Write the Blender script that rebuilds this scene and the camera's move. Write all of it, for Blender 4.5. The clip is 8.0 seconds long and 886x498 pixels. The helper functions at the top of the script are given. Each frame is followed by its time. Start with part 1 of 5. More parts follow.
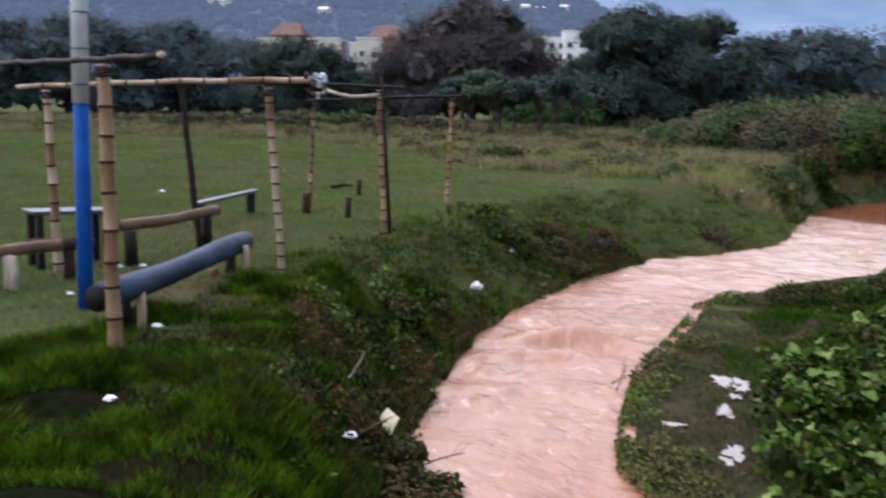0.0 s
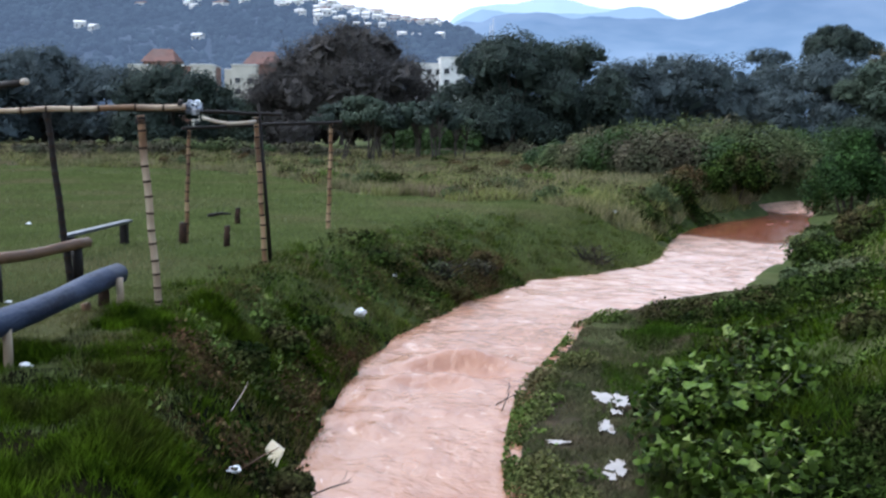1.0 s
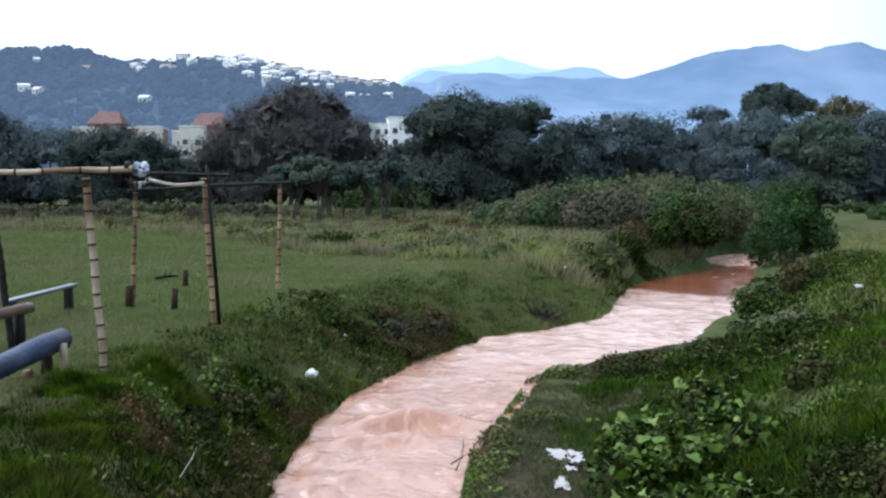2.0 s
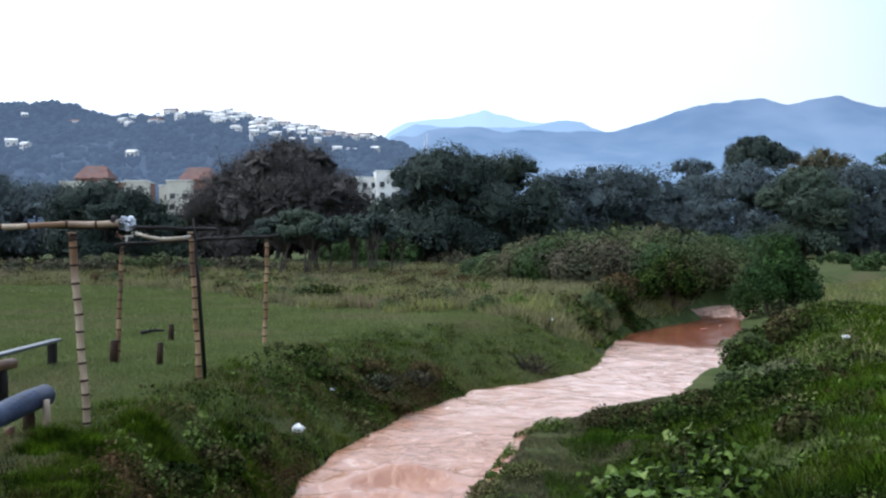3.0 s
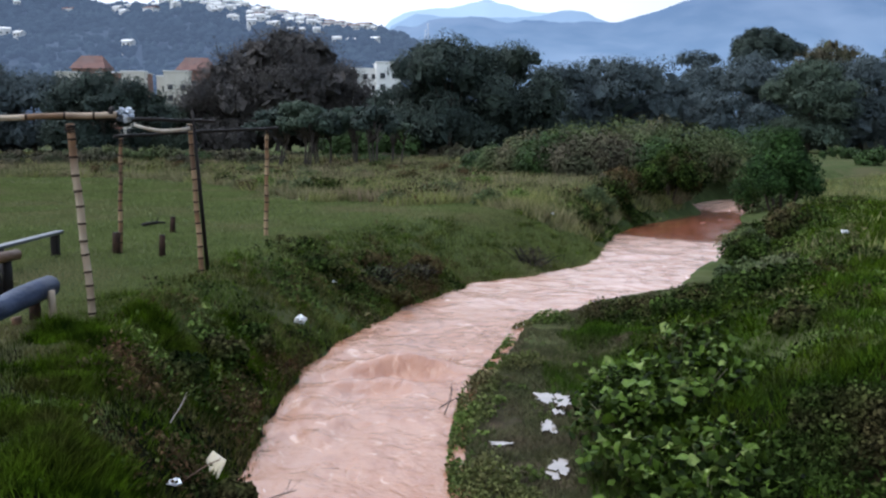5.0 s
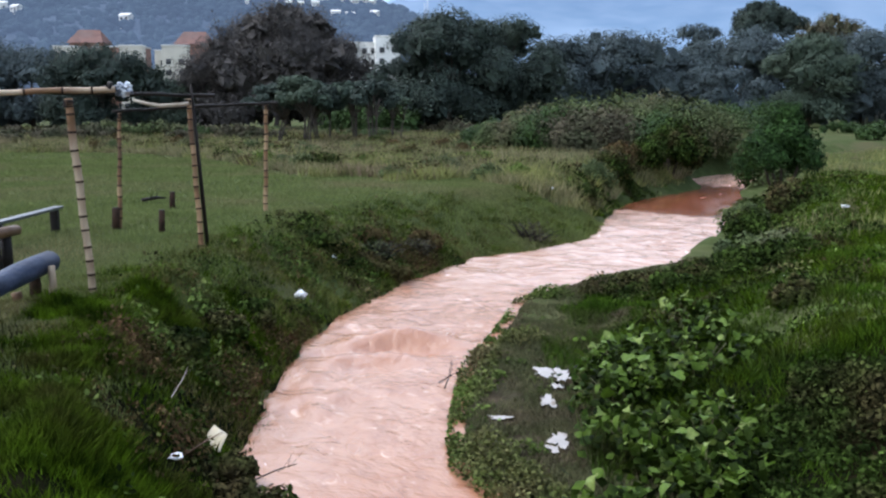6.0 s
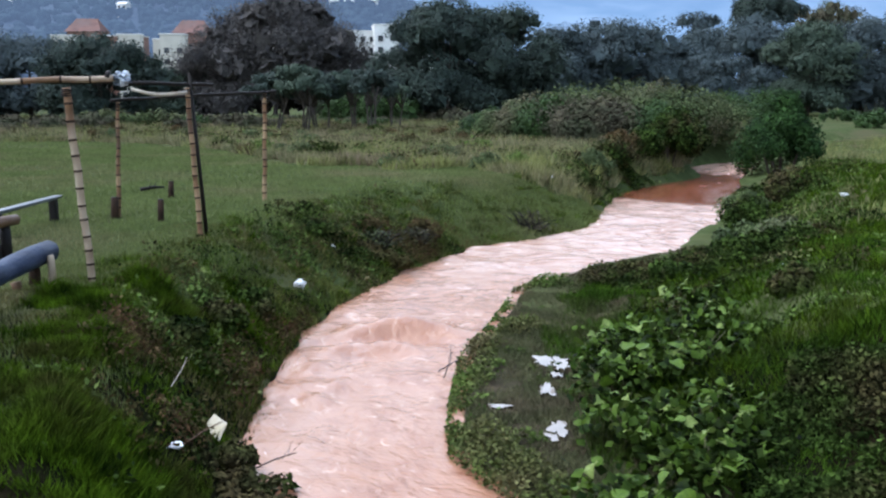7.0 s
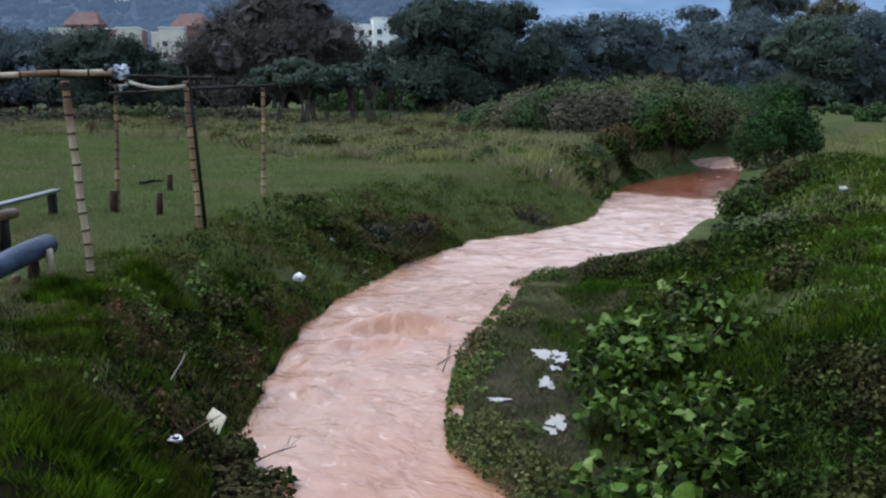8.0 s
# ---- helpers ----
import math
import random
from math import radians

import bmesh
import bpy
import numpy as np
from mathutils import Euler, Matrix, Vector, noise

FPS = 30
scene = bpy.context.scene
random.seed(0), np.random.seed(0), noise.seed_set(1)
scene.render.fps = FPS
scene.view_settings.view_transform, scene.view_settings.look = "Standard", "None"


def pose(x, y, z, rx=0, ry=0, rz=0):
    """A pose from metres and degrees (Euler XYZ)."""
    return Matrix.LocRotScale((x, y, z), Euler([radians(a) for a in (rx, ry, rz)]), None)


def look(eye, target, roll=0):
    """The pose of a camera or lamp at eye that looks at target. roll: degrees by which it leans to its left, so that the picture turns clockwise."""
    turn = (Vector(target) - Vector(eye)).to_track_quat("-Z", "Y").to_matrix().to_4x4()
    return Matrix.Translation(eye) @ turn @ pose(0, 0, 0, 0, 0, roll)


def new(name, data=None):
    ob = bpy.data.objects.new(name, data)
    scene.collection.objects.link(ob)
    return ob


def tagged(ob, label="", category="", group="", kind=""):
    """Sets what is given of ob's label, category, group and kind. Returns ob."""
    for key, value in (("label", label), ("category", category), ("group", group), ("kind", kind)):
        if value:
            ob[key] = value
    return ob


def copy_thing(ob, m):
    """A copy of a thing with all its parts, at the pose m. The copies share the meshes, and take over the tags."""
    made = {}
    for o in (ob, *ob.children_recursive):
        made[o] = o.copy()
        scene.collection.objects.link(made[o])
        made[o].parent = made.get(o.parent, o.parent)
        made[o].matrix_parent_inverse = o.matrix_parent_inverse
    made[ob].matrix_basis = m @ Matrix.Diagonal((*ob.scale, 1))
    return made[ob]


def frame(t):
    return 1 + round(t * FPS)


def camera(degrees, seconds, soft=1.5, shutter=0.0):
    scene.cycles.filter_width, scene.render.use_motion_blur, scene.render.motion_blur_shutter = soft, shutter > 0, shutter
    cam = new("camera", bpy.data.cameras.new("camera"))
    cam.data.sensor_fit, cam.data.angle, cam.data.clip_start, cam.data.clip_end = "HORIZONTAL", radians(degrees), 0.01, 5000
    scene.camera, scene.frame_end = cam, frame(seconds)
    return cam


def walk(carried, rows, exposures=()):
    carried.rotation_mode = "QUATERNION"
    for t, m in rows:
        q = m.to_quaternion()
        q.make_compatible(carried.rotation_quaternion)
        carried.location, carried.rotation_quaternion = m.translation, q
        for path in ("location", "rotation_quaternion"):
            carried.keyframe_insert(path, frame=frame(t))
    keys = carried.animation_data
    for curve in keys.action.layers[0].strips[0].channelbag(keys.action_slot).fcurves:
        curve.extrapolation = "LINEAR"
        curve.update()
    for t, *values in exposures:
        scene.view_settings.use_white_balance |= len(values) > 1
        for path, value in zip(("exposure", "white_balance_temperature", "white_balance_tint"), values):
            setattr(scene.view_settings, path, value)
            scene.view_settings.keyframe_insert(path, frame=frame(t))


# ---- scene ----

# ---------------------------------------------------------------- camera
EYE = (0.0, 0.0, 2.3)


def aim(yaw, pitch, roll):
    """Camera pose at EYE: yaw to the left of +y, pitch up, in degrees."""
    a, b = radians(yaw), radians(pitch)
    way = Vector((-math.sin(a) * math.cos(b), math.cos(a) * math.cos(b), math.sin(b)))
    return look(EYE, Vector(EYE) + 10 * way, roll)


cam = camera(49.93, 8.0, soft=2.3, shutter=0.4)
PATH = [
    (0.0, aim(10.78, -9.10, 1.30)),
    (0.1, aim(9.50, -9.37, 1.13)),
    (0.2, aim(8.21, -9.54, 1.05)),
    (0.3, aim(7.28, -9.56, 1.06)),
    (0.4, aim(6.59, -9.41, 1.16)),
    (0.5, aim(5.96, -9.12, 1.27)),
    (0.6, aim(5.42, -8.83, 1.25)),
    (0.8, aim(4.53, -8.17, 1.08)),
    (1.0, aim(3.67, -7.44, 0.84)),
    (1.5, aim(1.92, -5.72, 0.49)),
    (2.0, aim(0.73, -3.92, 0.14)),
    (2.2, aim(0.42, -3.21, 0.06)),
    (2.75, aim(0.02, -1.25, -0.06)),
    (3.05, aim(-0.04, -0.72, -0.10)),
    (3.3, aim(-0.03, -0.92, -0.09)),
    (3.5, aim(0.0, -1.58, -0.02)),
    (4.0, aim(0.0, -3.73, 0.08)),
    (4.5, aim(0.01, -5.73, 0.13)),
    (5.25, aim(0.0, -7.70, 0.11)),
    (6.0, aim(-0.01, -8.66, 0.07)),
    (6.5, aim(-0.02, -9.03, 0.0)),
    (7.0, aim(-0.06, -9.33, -0.02)),
    (7.5, aim(-0.10, -9.56, -0.03)),
    (8.0, aim(-0.12, -9.71, -0.01)),
]
EXPOSURES = [(0.0, 0.5, 6900, 19), (1.0, 0.55, 6350, 10), (1.5, 0.55, 6250, 8), (2.0, 0.6, 6300, 8), (3.5, 0.35, 6500, 10), (4.5, 0.25, 6500, 11), (6.0, 0.6, 6550, 11), (7.0, 0.7, 6200, 9), (8.0, 0.25, 6200, 8)]
walk(cam, PATH, EXPOSURES)

# ---------------------------------------------------------------- sky and sun
SUN_EL, SUN_AZ = radians(55), radians(-60)
world = bpy.data.worlds.new("sky")
scene.world = world
world.use_nodes = True
wn, wl = world.node_tree.nodes, world.node_tree.links
wn.clear()
w_out = wn.new("ShaderNodeOutputWorld")
w_bg = wn.new("ShaderNodeBackground")
w_sky = wn.new("ShaderNodeTexSky")
w_sky.sky_type = "NISHITA"
w_sky.sun_disc = False
w_sky.sun_elevation, w_sky.sun_rotation = SUN_EL, SUN_AZ
w_sky.air_density, w_sky.dust_density = 1.2, 2.0
w_dim = wn.new("ShaderNodeVectorMath")
w_dim.operation = "SCALE"
w_dim.inputs["Scale"].default_value = 0.10
wl.new(w_sky.outputs[0], w_dim.inputs[0])
# a veil of cloud over most of the sky, thinner towards the right of the valley
w_co = wn.new("ShaderNodeTexCoord")
w_noise = wn.new("ShaderNodeTexNoise")
w_noise.inputs["Scale"].default_value, w_noise.inputs["Detail"].default_value = 2.2, 5
wl.new(w_co.outputs["Generated"], w_noise.inputs["Vector"])
w_dot = wn.new("ShaderNodeVectorMath")
w_dot.operation = "DOT_PRODUCT"
w_dot.inputs[1].default_value = (-0.75, 0.05, -0.62)
wl.new(w_co.outputs["Generated"], w_dot.inputs[0])
w_sum = wn.new("ShaderNodeMath")
w_sum.operation = "MULTIPLY_ADD"
w_sum.inputs[1].default_value = 0.35
wl.new(w_noise.outputs[0], w_sum.inputs[0])
wl.new(w_dot.outputs["Value"], w_sum.inputs[2])
w_ramp = wn.new("ShaderNodeMapRange")
w_ramp.interpolation_type = "SMOOTHSTEP"
w_ramp.inputs["From Min"].default_value, w_ramp.inputs["From Max"].default_value = -0.36, 0.20
w_ramp.inputs["To Min"].default_value, w_ramp.inputs["To Max"].default_value = 0.15, 1.0
wl.new(w_sum.outputs[0], w_ramp.inputs["Value"])
w_mix = wn.new("ShaderNodeMix")
w_mix.data_type = "RGBA"
w_mix.inputs[7].default_value = (0.88, 1.0, 1.20, 1)
wl.new(w_ramp.outputs[0], w_mix.inputs[0])
wl.new(w_dim.outputs[0], w_mix.inputs[6])
wl.new(w_mix.outputs[2], w_bg.inputs[0])
# an overcast sky is brightest overhead
w_sep = wn.new("ShaderNodeSeparateXYZ")
wl.new(w_co.outputs["Generated"], w_sep.inputs[0])
w_up = wn.new("ShaderNodeMapRange")
w_up.inputs["To Min"].default_value, w_up.inputs["To Max"].default_value = 0.82, 2.9
wl.new(w_sep.outputs[2], w_up.inputs["Value"])
wl.new(w_up.outputs[0], w_bg.inputs[1])
wl.new(w_bg.outputs[0], w_out.inputs[0])

sun = new("sun", bpy.data.lights.new("sun", "SUN"))
sun.data.energy, sun.data.angle, sun.data.color = 0.9, radians(16), (1.0, 0.98, 0.95)
sun_from = Vector((math.sin(SUN_AZ) * math.cos(SUN_EL), math.cos(SUN_AZ) * math.cos(SUN_EL), math.sin(SUN_EL)))
sun.matrix_world = look(sun_from * 50, (0, 0, 0))


# ---------------------------------------------------------------- materials
def shade(name, base, second=None, scale=4.0, rough=0.8, bump=0.0, bump_scale=40.0, island=0.0, metal=0.0,
          spec=0.3, third=None, third_scale=0.6, stretch=(1, 1, 1), detail=5.0, lo=0.35, hi=0.65, translucent=0.0, glow=None, pale=None):
    """A procedural surface: base and second colour by noise, a third at a larger scale, per-piece variation, fine relief."""
    m = bpy.data.materials.new(name)
    m.use_nodes = True
    n, l = m.node_tree.nodes, m.node_tree.links
    b = n["Principled BSDF"]
    b.inputs["Roughness"].default_value, b.inputs["Metallic"].default_value = rough, metal
    b.inputs["Specular IOR Level"].default_value = spec
    co = n.new("ShaderNodeTexCoord")
    mp = n.new("ShaderNodeMapping")
    mp.inputs["Scale"].default_value = stretch
    l.new(co.outputs["Object"], mp.inputs[0])

    def mixed(a, c, fac_socket):
        x = n.new("ShaderNodeMix")
        x.data_type = "RGBA"
        for slot, v in ((6, a), (7, c)):
            if isinstance(v, tuple):
                x.inputs[slot].default_value = (*v, 1)
            else:
                l.new(v, x.inputs[slot])
        l.new(fac_socket, x.inputs[0])
        return x.outputs[2]

    def cloud(sc, low, high, det=detail):
        t = n.new("ShaderNodeTexNoise")
        t.inputs["Scale"].default_value, t.inputs["Detail"].default_value = sc, det
        l.new(mp.outputs[0], t.inputs["Vector"])
        r = n.new("ShaderNodeMapRange")
        r.inputs["From Min"].default_value, r.inputs["From Max"].default_value = low, high
        l.new(t.outputs[0], r.inputs["Value"])
        return r.outputs[0]

    col = mixed(base, second or tuple(v * 0.7 for v in base), cloud(scale, lo, hi))
    if third:
        col = mixed(col, third, cloud(third_scale, 0.48, 0.68, 3.0))
    if island:
        g = n.new("ShaderNodeNewGeometry")
        r = n.new("ShaderNodeMapRange")
        r.inputs["To Min"].default_value, r.inputs["To Max"].default_value = 1 - island, 1 + island
        l.new(g.outputs["Random Per Island"], r.inputs["Value"])
        h = n.new("ShaderNodeHueSaturation")
        l.new(col, h.inputs["Color"])
        l.new(r.outputs[0], h.inputs["Value"])
        col = h.outputs[0]
    l.new(col, b.inputs["Base Color"])
    if bump:
        t = n.new("ShaderNodeTexNoise")
        t.inputs["Scale"].default_value, t.inputs["Detail"].default_value = bump_scale, 4
        l.new(mp.outputs[0], t.inputs["Vector"])
        u = n.new("ShaderNodeBump")
        u.inputs["Strength"].default_value, u.inputs["Distance"].default_value = bump, 0.02
        l.new(t.outputs[0], u.inputs["Height"])
        l.new(u.outputs[0], b.inputs["Normal"])
    if translucent:
        tr = n.new("ShaderNodeBsdfTranslucent")
        l.new(col, tr.inputs[0])
        mx = n.new("ShaderNodeMixShader")
        mx.inputs[0].default_value = translucent
        l.new(b.outputs[0], mx.inputs[1])
        l.new(tr.outputs[0], mx.inputs[2])
        l.new(mx.outputs[0], n["Material Output"].inputs[0])
    # emission that stands in for haze on distant slopes
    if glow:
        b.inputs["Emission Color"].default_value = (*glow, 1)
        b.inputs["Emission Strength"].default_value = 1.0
    if pale:  # haze painted as emission, paler towards the valley floor
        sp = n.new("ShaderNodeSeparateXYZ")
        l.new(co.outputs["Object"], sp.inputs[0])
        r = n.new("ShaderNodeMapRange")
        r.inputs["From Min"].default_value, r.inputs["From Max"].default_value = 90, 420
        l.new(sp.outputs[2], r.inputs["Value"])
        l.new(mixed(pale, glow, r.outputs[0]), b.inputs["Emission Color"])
    return m


# Near-black soil: deep shade between grass blades is put into its colour.
SOIL = shade("shade_dark_humus", (0.008, 0.010, 0.004), (0.004, 0.005, 0.002), 9, 0.95, 0.6, 30, third=(0.013, 0.010, 0.005), third_scale=0.5, spec=0.01)
FIELD = shade("turf", (0.066, 0.082, 0.030), (0.042, 0.056, 0.020), 2.2, 0.95, 0.6, 12, third=(0.078, 0.074, 0.036), third_scale=0.35, spec=0.02)
SHELFGRASS = shade("flattened_olive_grass", (0.120, 0.118, 0.056), (0.066, 0.072, 0.032), 2.0, 0.85, island=0.5, third=(0.115, 0.090, 0.056), third_scale=1.2, spec=0.04)
MUD = shade("red_mud", (0.20, 0.085, 0.045), (0.11, 0.05, 0.03), 6, 0.7, 0.5, 30)
LAWN = shade("lawn_blades", (0.150, 0.178, 0.062), (0.112, 0.140, 0.046), 0.7, 0.8, island=0.28, third=(0.180, 0.166, 0.080), third_scale=0.25, spec=0.05, translucent=0.2)
LUSH = shade("lush_grass", (0.074, 0.126, 0.008), (0.012, 0.024, 0.003), 3.4, 0.75, island=0.75, third=(0.048, 0.050, 0.012), third_scale=0.9, spec=0.01, translucent=0.08)
TURF = shade("bank_turf_blades", (0.136, 0.162, 0.040), (0.066, 0.090, 0.022), 1.5, 0.8, island=0.5, third=(0.134, 0.104, 0.046), third_scale=0.7, spec=0.02, translucent=0.15)
SLOPE = shade("slope_grass_blades", (0.062, 0.114, 0.012), (0.022, 0.046, 0.006), 1.3, 0.8, island=0.65, third=(0.046, 0.054, 0.016), third_scale=0.6, spec=0.01, translucent=0.12)
WEED = shade("bank_weed", (0.042, 0.068, 0.014), (0.008, 0.014, 0.004), 2.4, 0.7, island=0.85, third=(0.058, 0.045, 0.021), third_scale=0.9, spec=0.01, translucent=0.06)
RUSTY = shade("russet_weed", (0.092, 0.054, 0.027), (0.052, 0.048, 0.018), 2.0, 0.8, island=0.5, spec=0.02, translucent=0.1)
STRAW = shade("dry_grass", (0.235, 0.205, 0.112), (0.125, 0.132, 0.058), 0.6, 0.85, island=0.5, third=(0.205, 0.150, 0.100), third_scale=0.22, spec=0.04, translucent=0.2)
YELLOWGREEN = shade("yellow_green_grass", (0.235, 0.240, 0.084), (0.150, 0.160, 0.058), 0.8, 0.8, island=0.5, spec=0.03, translucent=0.2, third=(0.20, 0.165, 0.10), third_scale=0.3)
BIGLEAF = shade("broad_leaf", (0.092, 0.150, 0.014), (0.046, 0.086, 0.009), 4, 0.5, 0.15, 30, spec=0.15, translucent=0.12)
BIGLEAF2 = shade("pale_broad_leaf", (0.190, 0.240, 0.062), (0.120, 0.170, 0.036), 5, 0.5, 0.15, 30, spec=0.15, translucent=0.12)
# Darker copy of the broad leaf: shade inside the plants is in its colour.
BIGLEAFSHADE = shade("shaded_broad_leaf", (0.038, 0.064, 0.008), (0.008, 0.016, 0.003), 4, 0.6, 0.15, 30, island=0.8, spec=0.04)
HERB = shade("bank_herb", (0.104, 0.146, 0.034), (0.054, 0.086, 0.020), 2.6, 0.7, island=0.6, third=(0.104, 0.090, 0.040), third_scale=0.8, spec=0.03, translucent=0.1)
BAGFILM = shade("crumpled_clear_film", (0.62, 0.66, 0.70), (0.10, 0.12, 0.16), 14, 0.3, 0.5, 40, spec=0.5, lo=0.42, hi=0.56)
CANEBROWN = shade("browned_bamboo", (0.23, 0.125, 0.062), (0.15, 0.082, 0.042), 6, 0.6, 0.2, 60, third=(0.11, 0.062, 0.036), third_scale=2.6, spec=0.25)
WETMUD = shade("wet_bank_mud", (0.060, 0.044, 0.026), (0.026, 0.022, 0.012), 5, 0.8, 1.0, 20, third=(0.040, 0.040, 0.016), third_scale=2.2, spec=0.05)
STEM = shade("green_stem", (0.070, 0.090, 0.030), (0.080, 0.060, 0.030), 8, 0.6)
BUSHLEAF = shade("bush_leaf", (0.044, 0.078, 0.022), (0.028, 0.050, 0.017), 0.9, 0.6, island=0.45, spec=0.08, translucent=0.15)
HEDGELEAF = shade("hedge_leaf", (0.100, 0.128, 0.050), (0.052, 0.072, 0.030), 0.7, 0.7, island=0.5, spec=0.05, translucent=0.15, third=(0.104, 0.090, 0.054), third_scale=0.4)
BROWNBUSH = shade("brown_brush", (0.088, 0.076, 0.050), (0.056, 0.052, 0.034), 0.8, 0.9, island=0.45, spec=0.03, third=(0.062, 0.072, 0.038), third_scale=0.7)
DARKLEAF = shade("dark_tree_leaf", (0.046, 0.062, 0.048), (0.032, 0.045, 0.038), 0.4, 0.6, island=0.45, spec=0.06, translucent=0.1)
# Far foliage: distance haze is mixed into the leaf colour as grey-blue.
FARLEAF = shade("hazed_far_leaf", (0.078, 0.098, 0.098), (0.056, 0.074, 0.078), 0.3, 0.7, island=0.35, spec=0.05, translucent=0.1)
MIDLEAF = shade("olive_leaf", (0.064, 0.086, 0.058), (0.046, 0.066, 0.048), 0.4, 0.65, island=0.4, spec=0.06, translucent=0.1)
ROUNDLEAF = shade("round_bush_leaf", (0.036, 0.074, 0.020), (0.014, 0.030, 0.010), 1.4, 0.65, island=0.6, spec=0.04, translucent=0.12)
GREYTWIG = shade("grey_twig_foliage", (0.098, 0.088, 0.080), (0.068, 0.064, 0.062), 0.5, 0.9, island=0.4, spec=0.02)
TWIG = shade("bare_twig", (0.075, 0.062, 0.055), (0.055, 0.046, 0.042), 2.0, 0.9, island=0.35, spec=0.1)
BARK = shade("bark", (0.075, 0.060, 0.048), (0.045, 0.037, 0.030), 7, 0.9, 0.8, 18, stretch=(1, 1, 0.3))
CANE = shade("weathered_bamboo", (0.34, 0.22, 0.12), (0.24, 0.145, 0.075), 5, 0.55, 0.2, 60, third=(0.16, 0.095, 0.055), third_scale=2.6, stretch=(1, 1, 0.5), spec=0.3)
CANEPALE = shade("pale_bamboo", (0.42, 0.33, 0.23), (0.31, 0.22, 0.14), 5, 0.55, 0.2, 60, third=(0.22, 0.14, 0.09), third_scale=2.6, stretch=(1, 1, 0.5), spec=0.3)
CANENODE = shade("bamboo_node", (0.040, 0.024, 0.016), (0.026, 0.016, 0.011), 20, 0.8, spec=0.1)
DARKWOOD = shade("dark_wet_wood", (0.020, 0.015, 0.013), (0.011, 0.009, 0.008), 8, 0.6, 0.5, 40, stretch=(1, 1, 0.3), spec=0.15)
BROWNWOOD = shade("brown_wood", (0.17, 0.088, 0.045), (0.085, 0.047, 0.028), 6, 0.55, 0.5, 40, stretch=(1, 0.3, 1), spec=0.3)
STUMPWOOD = shade("stump_wood", (0.050, 0.028, 0.018), (0.028, 0.017, 0.012), 8, 0.8, 0.6, 30, spec=0.1)
PALEWOOD = shade("pale_cut_wood", (0.48, 0.42, 0.34), (0.36, 0.29, 0.22), 9, 0.7, 0.4, 40)
LOGPAINT = shade("blue_black_log_paint", (0.022, 0.036, 0.074), (0.011, 0.016, 0.032), 5, 0.55, 0.6, 25, third=(0.050, 0.066, 0.110), third_scale=2.2, stretch=(1, 0.4, 1), spec=0.2)
BLUEPAINT = shade("blue_paint", (0.002, 0.074, 0.30), (0.002, 0.054, 0.23), 4, 0.6, 0.15, 20, spec=0.1)
GREYPAINT = shade("pale_grey_paint", (0.48, 0.49, 0.50), (0.38, 0.39, 0.41), 4, 0.55, 0.2, 20)
WETSLAB = shade("wet_grey_board", (0.085, 0.092, 0.105), (0.045, 0.048, 0.055), 6, 0.3, 0.2, 20, spec=0.4)
PLASTIC = shade("white_plastic", (0.80, 0.80, 0.78), (0.66, 0.66, 0.65), 12, 0.4, 0.4, 30)
CARTON = shade("cream_carton", (0.56, 0.46, 0.28), (0.64, 0.56, 0.42), 7, 0.7, 0.2, 30)
WHITEWALL = shade("white_render", (0.74, 0.73, 0.70), (0.62, 0.61, 0.58), 0.25, 0.85, third=(0.50, 0.49, 0.46), third_scale=0.12)
CREAMWALL = shade("cream_render", (0.56, 0.52, 0.44), (0.46, 0.43, 0.36), 0.25, 0.85, third=(0.38, 0.35, 0.30), third_scale=0.12)
BRICKWALL = shade("brown_brick_wall", (0.26, 0.14, 0.10), (0.20, 0.11, 0.085), 0.6, 0.9)
TILEROOF = shade("terracotta_roof", (0.22, 0.125, 0.105), (0.16, 0.098, 0.085), 0.5, 0.9, third=(0.16, 0.12, 0.11), third_scale=0.2, spec=0.03)
GLASSDARK = shade("dark_window", (0.030, 0.034, 0.040), (0.020, 0.022, 0.026), 2, 0.2, spec=0.6)
STEEL = shade("pale_steel", (0.55, 0.57, 0.60), (0.45, 0.47, 0.50), 3, 0.5, metal=0.3)
# Hill and canopy glow faintly blue to imitate the haze before them.
HILL = shade("haze_glow_hillside", (0.020, 0.028, 0.034), (0.012, 0.019, 0.025), 0.012, 0.95, third=(0.030, 0.038, 0.044), third_scale=0.004, spec=0.0, glow=(0.072, 0.106, 0.180))
HILLTREES = shade("haze_glow_canopy", (0.022, 0.032, 0.034), (0.012, 0.018, 0.022), 0.02, 0.95, island=0.35, spec=0.0, glow=(0.062, 0.093, 0.158))
# Aerial haze on the ridges is painted as blue emission, palest on the farthest.
MOUNTAIN = shade("haze_glow_mountain", (0.070, 0.090, 0.12), (0.040, 0.060, 0.09), 0.010, 1.0, third=(0.10, 0.12, 0.15), third_scale=0.0022, spec=0.0, glow=(0.082, 0.143, 0.262), pale=(0.150, 0.250, 0.405))
FARMOUNTAIN = shade("haze_glow_far_mountain", (0.10, 0.14, 0.19), (0.09, 0.13, 0.18), 0.002, 1.0, spec=0.0, glow=(0.33, 0.47, 0.64))
MIDMOUNTAIN = shade("haze_glow_middle_mountain", (0.09, 0.12, 0.16), (0.07, 0.10, 0.14), 0.004, 1.0, spec=0.0, glow=(0.20, 0.31, 0.48))
PUDDLE = shade("puddle_water", (0.30, 0.25, 0.21), (0.22, 0.18, 0.15), 3, 0.03, 0.01, 8, spec=1.0)


